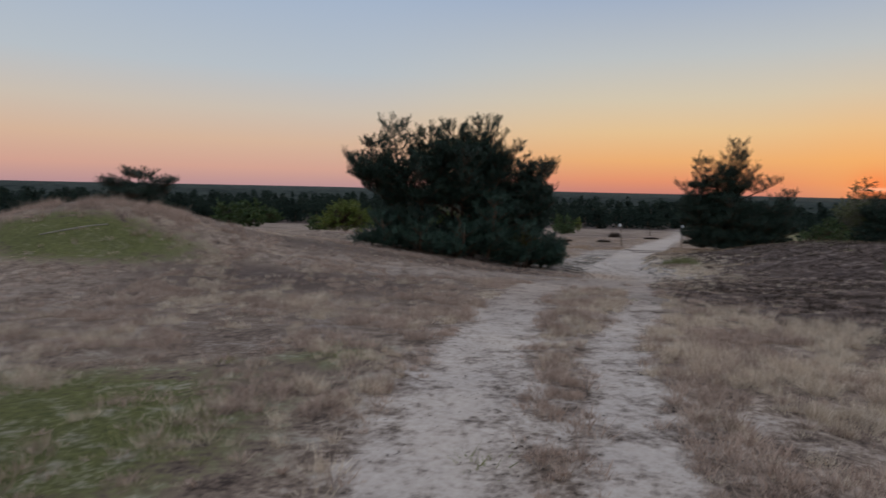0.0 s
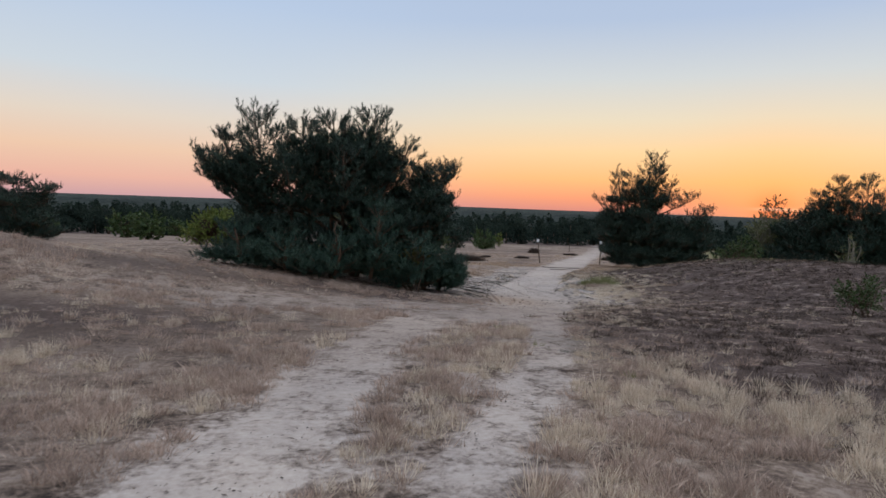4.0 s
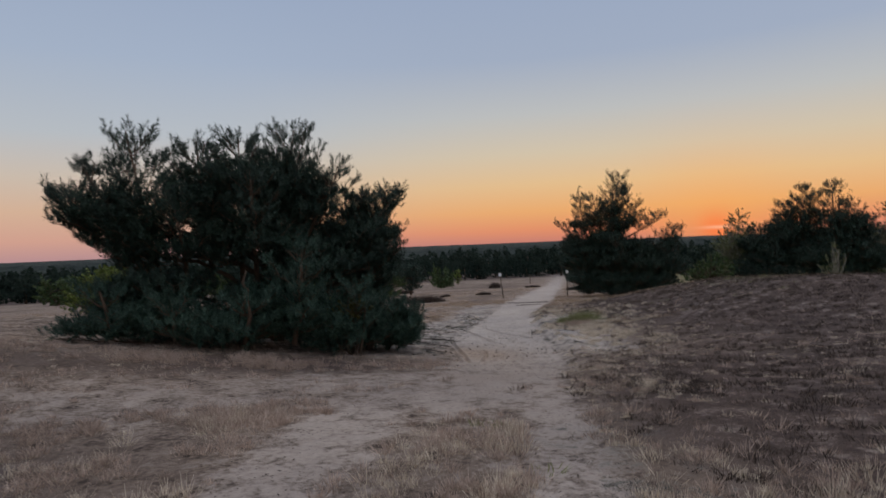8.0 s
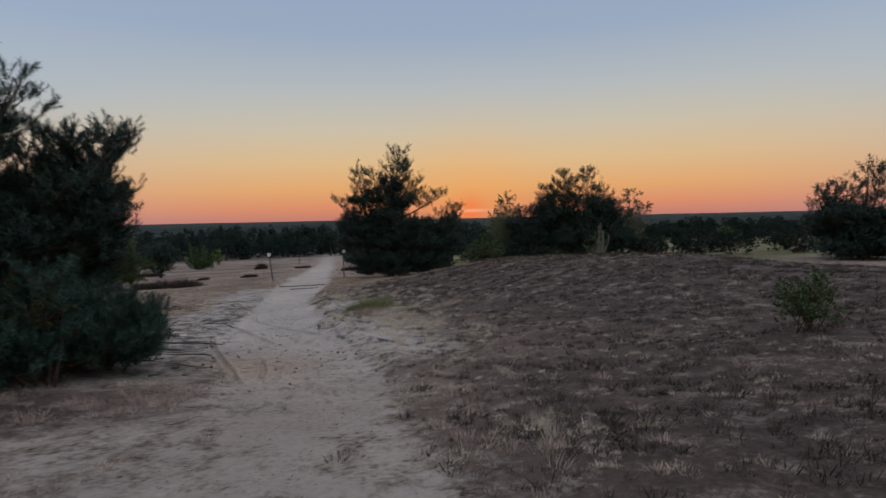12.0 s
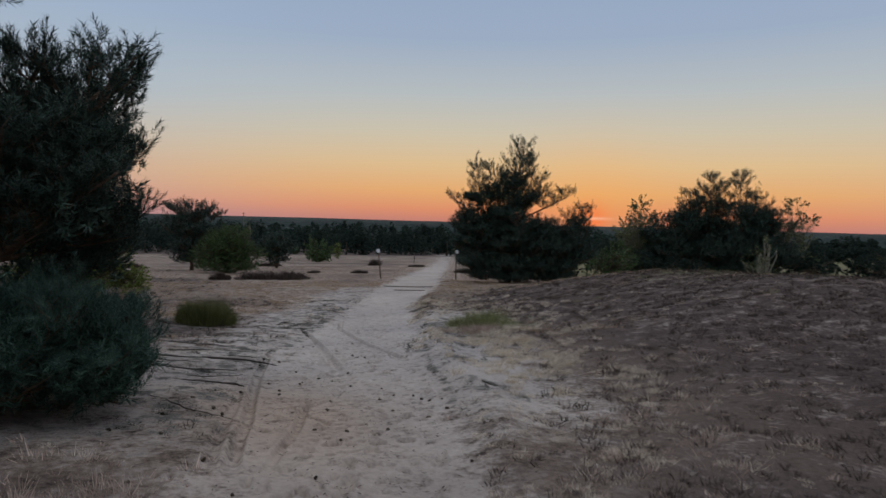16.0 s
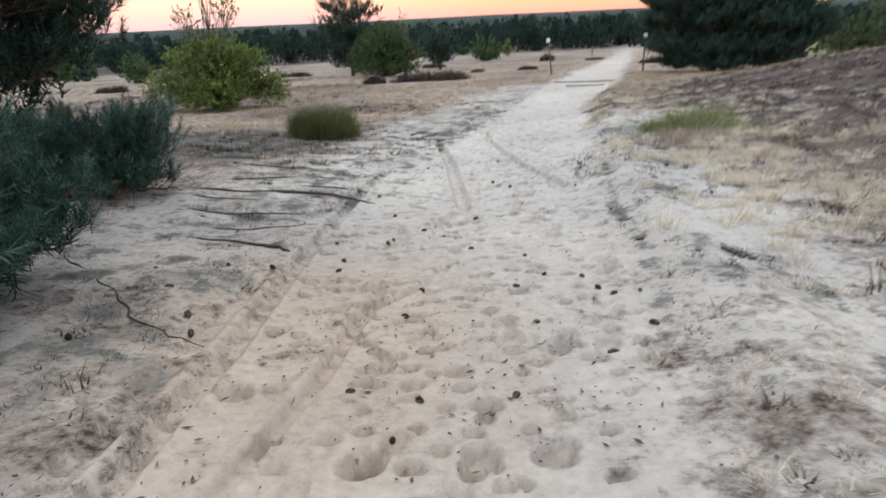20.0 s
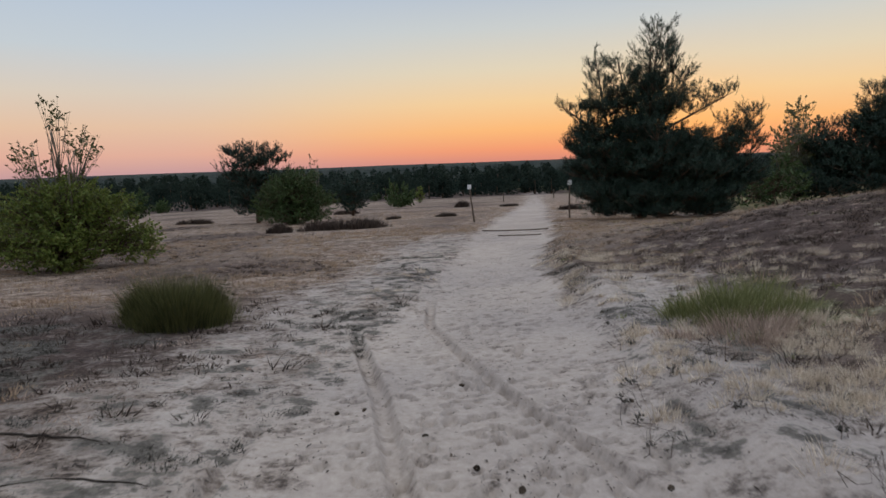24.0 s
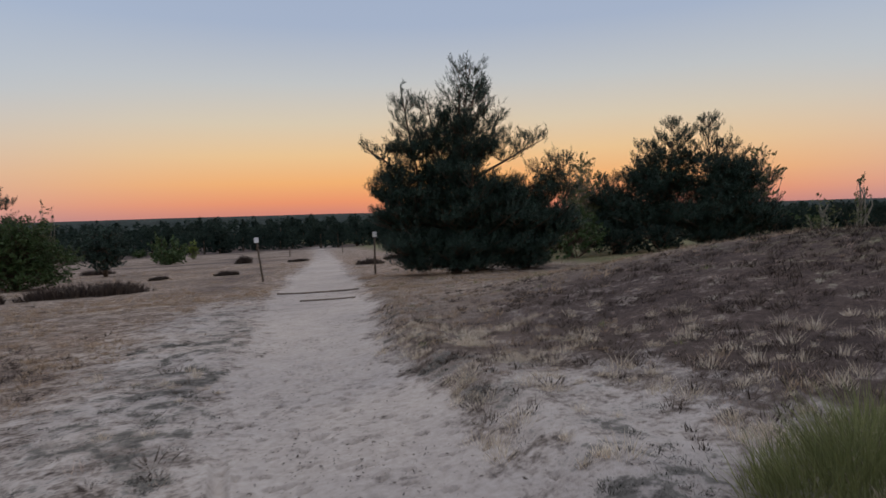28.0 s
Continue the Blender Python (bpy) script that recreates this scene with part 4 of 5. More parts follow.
# ---- the second pine where the path bends ----
T2_A = [(17.9, 41.4, 1.2, 0.8, 0.5), (17.0, 41.5, 2.0, 0.8, 0.45), (18.6, 41.0, 2.9, 0.8, 0.8), (17.9, 41.3, 2.3, 0.9, 0.6), (19.2, 40.8, 2.1, 0.9, 0.6),
        (21.3, 39.3, 0.9, 0.8, 0.5), (17.1, 41.6, 1.1, 1.2, 0.6), (18.4, 41.0, 1.2, 1.3, 0.7), (19.5, 40.5, 0.6, 1.3, 0.7), (16.4, 41.9, 0.7, 0.7, 0.4), (18.3, 40.9, 0.5, 1.5, 0.6), (19.8, 40.2, 0.4, 1.3, 0.6), (17.1, 41.5, 0.4, 1.3, 0.5), (18.7, 40.9, 1.7, 1.1, 0.5)]
T2_B = [(17.1, 41.6, -0.2, 1.4, 0.6), (18.6, 40.8, -0.2, 1.7, 0.6), (20.2, 39.9, -0.3, 1.6, 0.7), (21.4, 39.2, -0.5, 1.1, 0.6), (17.2, 41.4, -1.15, 1.5, 0.55),
        (18.6, 40.5, -1.2, 1.8, 0.55), (20.2, 39.8, -1.2, 1.6, 0.55), (20.7, 39.9, 0.3, 1.0, 0.6), (17.3, 41.2, -1.75, 1.2, 0.35), (18.6, 40.4, -1.8, 1.5, 0.38), (20.2, 39.7, -1.75, 1.3, 0.38)]
T2_LEADERS = [((18.5, 41.1, 0.5), (19.15, 40.8, 4.98), 1.35, 0.25), ((17.4, 41.4, 0.8), (17.0, 41.9, 4.25), 0.6, 0.3), ((18.1, 41.2, 1.5), (17.8, 41.6, 3.9), 0.7, 0.35),
              ((17.2, 41.5, 1.0), (15.75, 42.3, 2.25), 0.5, 0.35), ((19.0, 40.8, 1.0), (20.0, 40.3, 3.4), 0.8, 0.35), ((19.2, 40.6, 1.2), (21.3, 39.5, 2.45), 0.35, 0.4),
              ((20.0, 40.1, 0.3), (22.0, 39.0, 1.6), 0.6, 0.35), ((19.0, 40.6, -1.2), (18.2, 39.6, 1.2), 1.3, 0.15), ((17.6, 41.3, -1.4), (16.2, 41.4, 0.8), 1.0, 0.15),
              ((20.4, 39.8, -1.4), (21.9, 38.9, 0.7), 1.1, 0.15), ((18.6, 40.9, 1.5), (18.9, 40.2, 4.0), 1.0, 0.2)]
pine("tall dark pine with a broad skirt where the path bends", (18.6, 41.2, foot(18.6, 41.2)), (18.8, 41.0, 4.2), T2_A + T2_B, 30, 16, 0.1, 0.015, 0.23, 4,
     depth=1.0, trunk_r=0.18, leaders=T2_LEADERS, core=8000, keep_above=0.02)

# ---- the group of pines and birches behind the mound ----
T3_A = [(33.6, 44.9, 1.4, 1.5, 1.0), (34.1, 44.1, 0.9, 1.9, 1.2), (33.9, 44.5, 2.2, 0.9, 0.6), (34.6, 43.5, 2.2, 0.9, 0.6), (33.3, 45.0, -0.4, 2.2, 1.4), (32.3, 46.3, 0.2, 1.5, 1.2), (32.4, 46.0, -1.2, 1.9, 1.0)]
T3_B = [(35.6, 41.6, 1.4, 1.5, 1.0), (35.4, 41.9, 0.6, 1.9, 1.2), (35.2, 42.5, 2.2, 0.9, 0.6), (36.0, 41.5, 1.6, 0.9, 0.6), (34.9, 42.4, -0.6, 2.5, 1.4), (36.2, 40.8, -0.6, 1.8, 1.2), (35.3, 41.8, -1.6, 2.2, 0.7)]
T3_AL = [((34.0, 44.3, -0.5), (34.3, 43.9, 4.1), 1.3, 0.25), ((33.8, 44.7, -0.5), (33.5, 45.0, 3.1), 1.4, 0.25), ((33.4, 45.2, -1.0), (32.2, 46.6, 1.4), 1.3, 0.2),
         ((34.2, 44.2, 0.5), (34.8, 43.4, 3.5), 1.2, 0.3)]
T3_BL = [((35.2, 42.3, -0.5), (35.3, 42.5, 4.3), 1.3, 0.25), ((35.4, 42.0, -0.5), (35.9, 41.6, 3.4), 1.2, 0.25), ((35.6, 41.6, -0.2), (36.7, 40.5, 2.2), 0.8, 0.3),
         ((35.6, 41.6, -0.6), (37.1, 40.0, 1.2), 0.8, 0.3)]
pine("dark pine in a group behind the grassy mound", (34.2, 44.2, foot(34.2, 44.2)), (34.3, 43.9, 3.4), T3_A, 26, 13, 0.12, 0.024, 0.27, 5, trunk_r=0.16,
     group="pines behind the mound", leaders=T3_AL, core=2500)
pine("dark pine with a spire behind the grassy mound", (35.3, 42.0, foot(35.3, 42.0)), (35.3, 42.0, 3.6), T3_B, 26, 13, 0.12, 0.024, 0.27, 6, trunk_r=0.16,
     group="pines behind the mound", leaders=T3_BL, core=2500)


def birch(label, x, y, h, w, seed, count=900, leaf=0.075):
    z = foot(x, y)
    lobes = [(0, 0, h * 0.85, w * 0.3, h * 0.13), (w * 0.3, 0.1, h * 0.68, w * 0.4, h * 0.12), (-w * 0.35, -0.1, h * 0.6, w * 0.4, h * 0.12),
             (0.1, 0.2, h * 0.45, w * 0.5, h * 0.14), (-0.1, -0.2, h * 0.28, w * 0.45, h * 0.12)]
    return shrub(label, (x, y, z), lobes, count, leaf, seed, M_LEAF_BIRCH, 7, M_PALEBARK, "birch_tree", "birch tree", 0.22, 0.9, 0.04)


birch("thin pale birch with sparse leaves near the pines", 33.0, 49.0, 6.0, 3.2, 31, 4200)
birch("small pale birch with sparse leaves near the pines", 31.2, 47.2, 5.2, 2.6, 32, 3200)
birch("thin pale birch with sparse leaves near the pines", 40.0, 42.5, 5.6, 3.2, 33, 4200)
birch("slender birch sapling in dry grass", 26.0, 32.6, 2.2, 1.4, 34, 420, 0.05)
birch("slender birch sapling on the mound", 24.6, 31.0, 2.6, 0.9, 35, 260, 0.05)
shrub("dull green bush between the two pines", (27.2, 44.0, foot(27.2, 44.0)), [(0, 0, 1.1, 1.8, 1.0), (-1.3, 0, 0.8, 1.1, 0.8), (1.4, 0.3, 0.9, 1.2, 0.8), (0.2, 0, 1.9, 1.0, 0.6)],
      3600, 0.08, 36, M_LEAF_MID)
shrub("dull green bush beside the pines behind the mound", (39.5, 44.5, foot(39.5, 44.5)), [(0, 0, 1.2, 1.9, 1.1), (1.6, 0.3, 0.9, 1.2, 0.8)], 2000, 0.09, 37, M_LEAF_MID)
for k, (x, y, w, h) in enumerate([(29.5, 43.5, 1.5, 1.3), (31.2, 42.4, 1.6, 1.4), (38.6, 40.2, 1.8, 1.6), (41.0, 38.0, 1.9, 1.6), (43.5, 36.5, 2.0, 1.7), (30.5, 50, 2.0, 1.7),
                                  (46.0, 33.5, 2.0, 1.8), (47.5, 41.0, 2.3, 2.2), (25.0, 47.0, 1.6, 1.3), (50.0, 37.0, 2.4, 2.2), (44.5, 45.0, 2.3, 2.2), (37.5, 47.5, 2.0, 2.0)]):
    shrub("dark green bush in scrub behind the mound", (x, y, foot(x, y)), [(0, 0, h * 0.5, w, h * 0.5), (w * 0.6, 0.2, h * 0.4, w * 0.7, h * 0.4), (-w * 0.5, 0, h * 0.7, w * 0.6, h * 0.4)],
          2200, 0.1, 130 + k, M_WOODS, 5, group="scrub behind the mound")
T4 = [(38.6, 27.0, 0.6, 1.6, 1.2), (38.4, 25.4, 0.2, 1.7, 1.2), (40.0, 28.0, 0.0, 1.9, 1.4), (38.2, 24.2, -0.6, 1.8, 1.0), (38.6, 26.2, -1.0, 2.4, 0.9)]
T4_L = [((38.4, 25.2, -0.5), (37.6, 25.0, 3.3), 1.2, 0.25), ((38.6, 26.4, -0.5), (38.8, 26.8, 2.6), 1.5, 0.25), ((38.8, 27.2, -0.5), (39.8, 28.2, 2.2), 1.4, 0.25)]
pine("dark pine at the far side of the mound", (38.6, 26.0, foot(38.6, 26.0)), (38.4, 25.6, 2.8), T4, 30, 11, 0.13, 0.034, 0.32, 7, trunk_r=0.15, leaders=T4_L, core=2500)
birch("pale birch beside a dark pine", 37.5, 23.6, 5.6, 2.4, 38, 1600)

# ---- shrubs on the left of the path ----
shrub("bright yellow-green leafy shrub with a sparse tall top", (0.5, 35.5, foot(0.5, 35.5)),
      [(0, 0, 0.9, 1.5, 0.9), (-1.4, 0.1, 0.75, 0.9, 0.7), (1.4, 0.0, 0.66, 0.8, 0.62), (0.15, 0, 1.7, 1.05, 0.55), (-0.75, 0, 1.55, 0.8, 0.5), (0.9, 0, 1.4, 0.8, 0.5), (1.7, 0.1, 0.6, 0.55, 0.45), (0, -0.45, 0.6, 1.2, 0.6)],
      24000, 0.042, 41, M_LEAF_LIGHT, 14)
birch("sparse young tree with pale leaves rising from a shrub", 0.45, 35.7, 4.2, 1.5, 42, 2200, 0.045)
shrub("round dark green leafy bush on the dry heath", (5.6, 55.4, foot(5.6, 55.4)), [(0, 0, 1.4, 2.0, 1.4), (-1.2, 0, 1.2, 1.2, 1.15), (1.5, 0.1, 1.1, 1.3, 1.05), (0.4, 0, 2.6, 1.4, 0.7), (-0.5, 0, 2.2, 1.2, 0.7), (0, -0.3, 0.7, 2.1, 0.7), (0.2, -0.2, 1.8, 1.7, 0.8)],
      26000, 0.06, 43, M_LEAF_MID, 12)
birch("sparse young tree behind a round bush", 6.9, 57.5, 4.3, 1.6, 44, 300, 0.07)
LP = [(2.6, 60.2, 1.2, 1.0, 0.35), (4.6, 60.2, 0.9, 1.2, 0.35), (3.4, 60.2, 0.7, 1.1, 0.4), (2.6, 60.0, 0.0, 1.5, 0.9), (4.6, 60.0, -0.6, 1.7, 1.0), (3.4, 60.3, -1.4, 2.0, 0.9), (3.4, 60.2, -2.2, 1.7, 0.6)]
pine("dark flat-topped pine behind a round bush", (3.5, 60.2, foot(3.5, 60.2)), (3.5, 60.2, 0.9), LP, 18, 10, 0.13, 0.036, 0.34, 8, trunk_r=0.15, core=700,
     leaders=[((3.2, 60.2, -1.5), (2.6, 60.1, 1.4), 1.3, 0.3), ((3.8, 60.2, -1.5), (4.6, 60.1, 1.1), 1.3, 0.3), ((3.5, 60.2, -1.5), (3.6, 60.1, 1.3), 1.2, 0.3)])
RP = [(10.0, 66, -0.9, 1.2, 0.5), (9.3, 66, -1.5, 1.5, 0.7), (10.5, 66, -1.8, 1.4, 0.7), (9.9, 66, -2.5, 1.5, 0.8)]
pine("small dark pine on the heath", (10.0, 66.2, foot(10.0, 66.2)), (10.0, 66.1, -0.9), RP, 18, 10, 0.14, 0.04, 0.36, 9, trunk_r=0.13, core=400)
FP = [(-36, 74, 2.4, 2.6, 0.8), (-33.5, 74, 1.6, 2.2, 0.9), (-38.6, 74, 1.4, 2.2, 0.8), (-36, 74, 0.4, 4.0, 1.3), (-35, 74, -1.5, 3.6, 1.5), (-37, 74, -2.6, 3.4, 1.2), (-34, 74, -3.0, 3.2, 1.1)]
pine("broad dark pine standing behind the green mound", (-36, 74.5, foot(-36, 74.5)), (-36, 74.2, 2.2), FP, 18, 10, 0.16, 0.05, 0.42, 10, trunk_r=0.2, core=1500)
shrub("low bright green bush beside the large pine", (-4.0, 25.0, foot(-4.0, 25.0)), [(0, 0, 0.8, 0.9, 0.75), (0.7, 0, 0.7, 0.7, 0.6), (-0.6, 0, 0.6, 0.6, 0.5), (0.3, 0, 1.2, 0.6, 0.4)],
      6000, 0.05, 45, M_LEAF_LIGHT, 8, None, "shrub", "shrub", 0.13)
shrub("yellowing oak sprout under the large pine", (2.35, 17.85, foot(2.35, 17.85)), [(0, 0, 0.9, 0.4, 0.35), (-0.4, 0.1, 0.6, 0.35, 0.3)], 420, 0.05, 46,
      foliage("yellow_oak_leaves", [(0.045, 0.045, 0.015), (0.08, 0.075, 0.022), (0.12, 0.105, 0.035)], 1.0, 0.25), 4, None, "oak_sapling", "shrub", 0.12)
tufted("dense olive green broom bush beside the path", (4.2, 27.1, foot(4.2, 27.1)), 0.78, 0.62, 15000, 51, M_BROOM, "broom_bush", "shrub", 0.75, 0.0045)
shrub("airy dark green broom bush on the brown mound", (10.6, 14.0, foot(10.6, 14.0)), [(0, 0, 0.35, 0.5, 0.3), (-0.3, 0, 0.5, 0.3, 0.3), (0.32, 0.1, 0.55, 0.28, 0.3), (0.05, -0.1, 0.65, 0.25, 0.25)],
      2600, 0.026, 52, M_LEAF_MID, 14, None, "broom_bush", "shrub", 0.09, 1.0, 0.009)
tufted("small dark broom tussock in the heather", (-2.0, 30.2, foot(-2.0, 30.2)), 0.5, 0.4, 900, 53, M_BROOM, "broom_bush", "shrub")
tufted("low dark broom tussock in the heather", (-4.2, 36.0, foot(-4.2, 36.0)), 0.6, 0.5, 900, 54, M_BROOM, "broom_bush", "shrub")
tufted("lush green grass clump among dry stalks", (9.55, 24.6, foot(9.55, 24.6)), (0.95, 0.7), 0.4, 2900, 55, M_GREENGRASS, "grass_clump", "grass", 1.2, 0.005)
tufted("pale dry grass fringe round a green clump", (9.1, 24.0, foot(9.1, 24.0)), (1.0, 0.6), 0.22, 1300, 56, M_BROWNGRASS, "grass_clump", "grass", 1.4, 0.005)

for k, (x, y, q) in enumerate([(7.45, 23.0, 0.16), (7.35, 22.7, 0.12), (7.62, 23.3, 0.13), (7.2, 22.35, 0.1), (7.9, 23.2, 0.12), (8.1, 24.1, 0.14), (7.75, 22.4, 0.1), (8.35, 24.9, 0.1),
                               (8.0, 22.0, 0.12), (7.6, 21.4, 0.1), (8.3, 23.4, 0.11), (7.9, 21.0, 0.13)]):
    shrub("small grey-green weed on the sandy path edge", (x, y, foot(x, y)), [(0, 0, q * 0.3, q * 0.5, q * 0.25)], 110, 0.009, 160 + k, M_MOSS, 3, M_HEATHER, "weed", "weed", 0.02, 1.0, 0.002,
          "weeds at the path edge")

# heather and low dark patches
for k, (x, y, rx, ry, h) in enumerate([(7.7, 46.6, 2.6, 1.0, 0.6), (5.0, 46.2, 0.7, 0.5, 0.45), (14.1, 54, 0.9, 0.4, 0.28), (11.2, 55, 0.6, 0.4, 0.25),
                                       (20.5, 74, 1.0, 0.6, 0.8), (23.5, 70, 1.3, 0.5, 0.3), (10.0, 72, 1.5, 0.8, 0.5), (5.5, 76, 1.2, 0.7, 0.5), (27, 60, 1.6, 0.7, 0.5),
                                       (-1, 66, 1.6, 0.8, 0.5), (-9, 52, 1.2, 0.7, 0.5), (22.0, 54.5, 1.2, 0.6, 0.4)]):
    tufted("low dark brown heather clump on dry heath", (x, y, foot(x, y)), (rx, ry), h, 900 + int(700 * rx), 60 + k, M_HEATHER, "heather_clump", "heather", 0.9, 0.022,
           "heather clumps on the heath")
shrub("small light green bush far out on the heath", (25.0, 115, foot(25.0, 115)), [(0, 0, 1.1, 1.1, 1.0), (0.2, 0, 2.1, 0.7, 0.7)], 900, 0.12, 47, M_LEAF_LIGHT, 5)


# ---- posts, timbers, roots, cones ----
def marker_post(label, x, y, h, lean, plate, seed, r=0.038):
    rng = np.random.RandomState(seed)
    z = foot(x, y)
    t = thing("marker_post", (x, y, z), label, "post", "marker posts along the path")
    pts = bent((0, 0, -0.2), (lean[0], lean[1], h), 7, 0.03, rng)
    part("pole", tube(pts, [r * 1.1, r * 0.85], 9, seed, 0.15), M_POST, t, smooth=True)
    if plate:
        w, d, hh = 0.085, 0.02, 0.2
        bm = bmesh.new()
        bmesh.ops.create_cube(bm, size=1)
        bmesh.ops.scale(bm, vec=(w * 2, d * 2, hh), verts=bm.verts)
        bmesh.ops.bevel(bm, geom=bm.edges[:], offset=0.006, segments=2, affect="EDGES")
        me = bpy.data.meshes.new("plate")
        bm.to_mesh(me)
        bm.free()
        me.materials.append(M_TAG)
        ob = new("plate", me)
        ob.parent = t
        ob.matrix_basis = pose(lean[0] - 0.02, lean[1] - r - 0.01, h - 0.02, 0, 0, -20)
        tagged(ob, "small white marker plate")
    return t


marker_post("leaning wooden marker post with a white plate", 13.52, 46.6, 1.6, (-0.24, -0.1), True, 1)
marker_post("wooden marker post with a white plate against the pine", 17.2, 44.6, 1.55, (0.02, 0.0), True, 2)
marker_post("short weathered wooden post far along the path", 30.4, 91, 1.1, (0.0, 0.0), False, 3, 0.06)
marker_post("short weathered wooden post far along the path", 39.5, 97, 1.2, (0.05, 0.0), False, 4, 0.06)


def laid_timber(label, a, b, r, seed, name="timber_step", mat=None):
    rng = np.random.RandomState(seed)
    c = ((a[0] + b[0]) / 2, (a[1] + b[1]) / 2)
    z = foot(*c)
    n = 9
    s = np.linspace(0, 1, n)
    pts = np.stack([a[0] + (b[0] - a[0]) * s - c[0], a[1] + (b[1] - a[1]) * s - c[1], np.zeros(n)], 1)
    pts[:, :2] += (rng.rand(n, 2) - 0.5) * r * 0.6
    pts[:, 2] = land(pts[:, 0] + c[0], pts[:, 1] + c[1]) - z + r * 0.35
    ob = part(name, tube(pts, [r, r * 0.9], 9, seed, 0.2), mat or M_LOG, None, label, True)
    ob.location = (c[0], c[1], z)
    return tagged(ob, category="log")


laid_timber("half-buried old timber laid across the sand path", (11.85, 40.1), (13.75, 38.9), 0.034, 11)
laid_timber("short half-buried timber laid across the sand path", (11.5, 37.4), (12.6, 36.7), 0.028, 12)


def root(points, r, seed, label="bare dark pine root lying on the sand"):
    rng = np.random.RandomState(seed)
    x0, y0 = points[0]
    z0 = foot(x0, y0)
    n = 26
    t = np.linspace(0, 1, n)
    k = np.linspace(0, 1, len(points))
    x, y = np.interp(t, k, [p[0] for p in points]), np.interp(t, k, [p[1] for p in points])
    wob = np.cumsum(rng.randn(n, 2), 0) * 0.012
    x, y = x + wob[:, 0], y + wob[:, 1]
    z = land(x, y) + r * (0.45 + 0.3 * np.sin(t * 9 + seed)) - 2.0 * r * (np.abs(t - 0.5) * 2) ** 10
    ob = part("tree_root", tube(np.stack([x - x0, y - y0, z - z0], 1), [r * 0.3, r * 0.6, r * 0.5, r * 0.2], 7, seed, 0.35), M_ROOT, None, label, True)
    ob.location = (x0, y0, z0)
    return tagged(ob, category="root", group="bare roots by the pine")


root([(3.3, 22.0), (3.77, 21.95), (4.18, 22.05), (4.64, 21.96), (5.2, 21.6)], 0.027, 1)
root([(3.3, 20.75), (3.8, 20.62), (4.17, 20.6), (4.35, 20.66), (4.64, 20.78), (4.9, 20.9)], 0.014, 2)
root([(3.6, 20.45), (4.27, 20.24), (4.5, 20.19), (4.64, 20.2)], 0.022, 3)
root([(3.5, 21.2), (4.04, 21.04), (4.27, 21.23), (4.53, 21.18)], 0.012, 4)
root([(3.5, 22.5), (3.97, 22.59), (4.4, 22.76), (4.88, 22.53)], 0.013, 5)
root([(3.4, 23.6), (3.9, 23.4), (4.5, 23.2)], 0.014, 6)
root([(3.2, 19.9), (3.5, 19.6), (3.78, 19.25), (4.02, 18.95), (4.35, 18.75)], 0.011, 7, "thin bare branch lying on the sand")
root([(3.3, 21.7), (3.8, 21.5), (4.3, 21.55)], 0.012, 8)
root([(4.3, 22.3), (4.7, 22.2), (5.1, 22.0)], 0.01, 9)
laid_timber("bleached fallen branch on the green mound", (-8.15, 12.6), (-7.15, 13.35), 0.016, 13, "fallen_branch", M_DEADWOOD)


def cone_mesh():
    """An open pine cone of overlapping scales, lying on its side."""
    v, f = [], []
    for k in range(46):
        s = k / 46
        rad = 0.019 * math.sin(math.pi * (0.12 + 0.8 * s)) + 0.003
        a = k * 2.399
        c = Vector((0.05 * s - 0.025, math.cos(a) * rad * 0.55, math.sin(a) * rad * 0.55))
        o = Vector((0.35, math.cos(a), math.sin(a))).normalized()
        side = o.cross(Vector((1, 0, 0))).normalized() * 0.0065
        tip = c + o * rad * 0.62
        n = len(v)
        v += [c - side, c + side, tip + side * 0.8 + o * 0.002, tip - side * 0.8 + o * 0.002, tip + Vector((-0.004, 0, 0)), c + Vector((-0.005, 0, 0))]
        f += [(n, n + 1, n + 2), (n, n + 2, n + 3), (n + 3, n + 2, n + 4), (n, n + 3, n + 4), (n, n + 4, n + 5), (n + 1, n + 5, n + 4), (n + 1, n + 4, n + 2)]
    return np.array([tuple(p) for p in v]), np.array(f)


cone_geometry = mesh_of("pine_cone", *cone_mesh(), M_CONE)
rng = np.random.RandomState(8)
spots = [(3.79, 18.73), (4.28, 18.8), (4.91, 19.92), (5.65, 18.16), (5.28, 18.16), (5.02, 18.26), (4.03, 19.34), (3.83, 19.3), (5.76, 20.14), (6.39, 19.12), (6.14, 18.45), (5.37, 19.36),
         (4.84, 20.32), (5.9, 18.85), (3.87, 19.62), (3.79, 20.92), (5.26, 18.99), (6.34, 19.23)]
while len(spots) < 54:
    y = rng.uniform(16.5, 24)
    x = along(y, PATH_LINE) + rng.uniform(-1.9, 1.1)
    if x > 3.2 or rng.rand() < 0.4:
        spots.append((x, y))
for x, y in spots:
    ob = new("pine_cone", cone_geometry)
    s = rng.uniform(0.5, 0.8)
    ob.matrix_basis = pose(x, y, foot(x, y) + 0.008 * s, rng.uniform(0, 360), rng.uniform(-20, 20), rng.uniform(0, 360)) @ Matrix.Diagonal((s * 1.25, s * 0.9, s * 0.8, 1))
    tagged(ob, "small dark brown pine cone lying on sand", "pine cone", "pine cones on the sand")


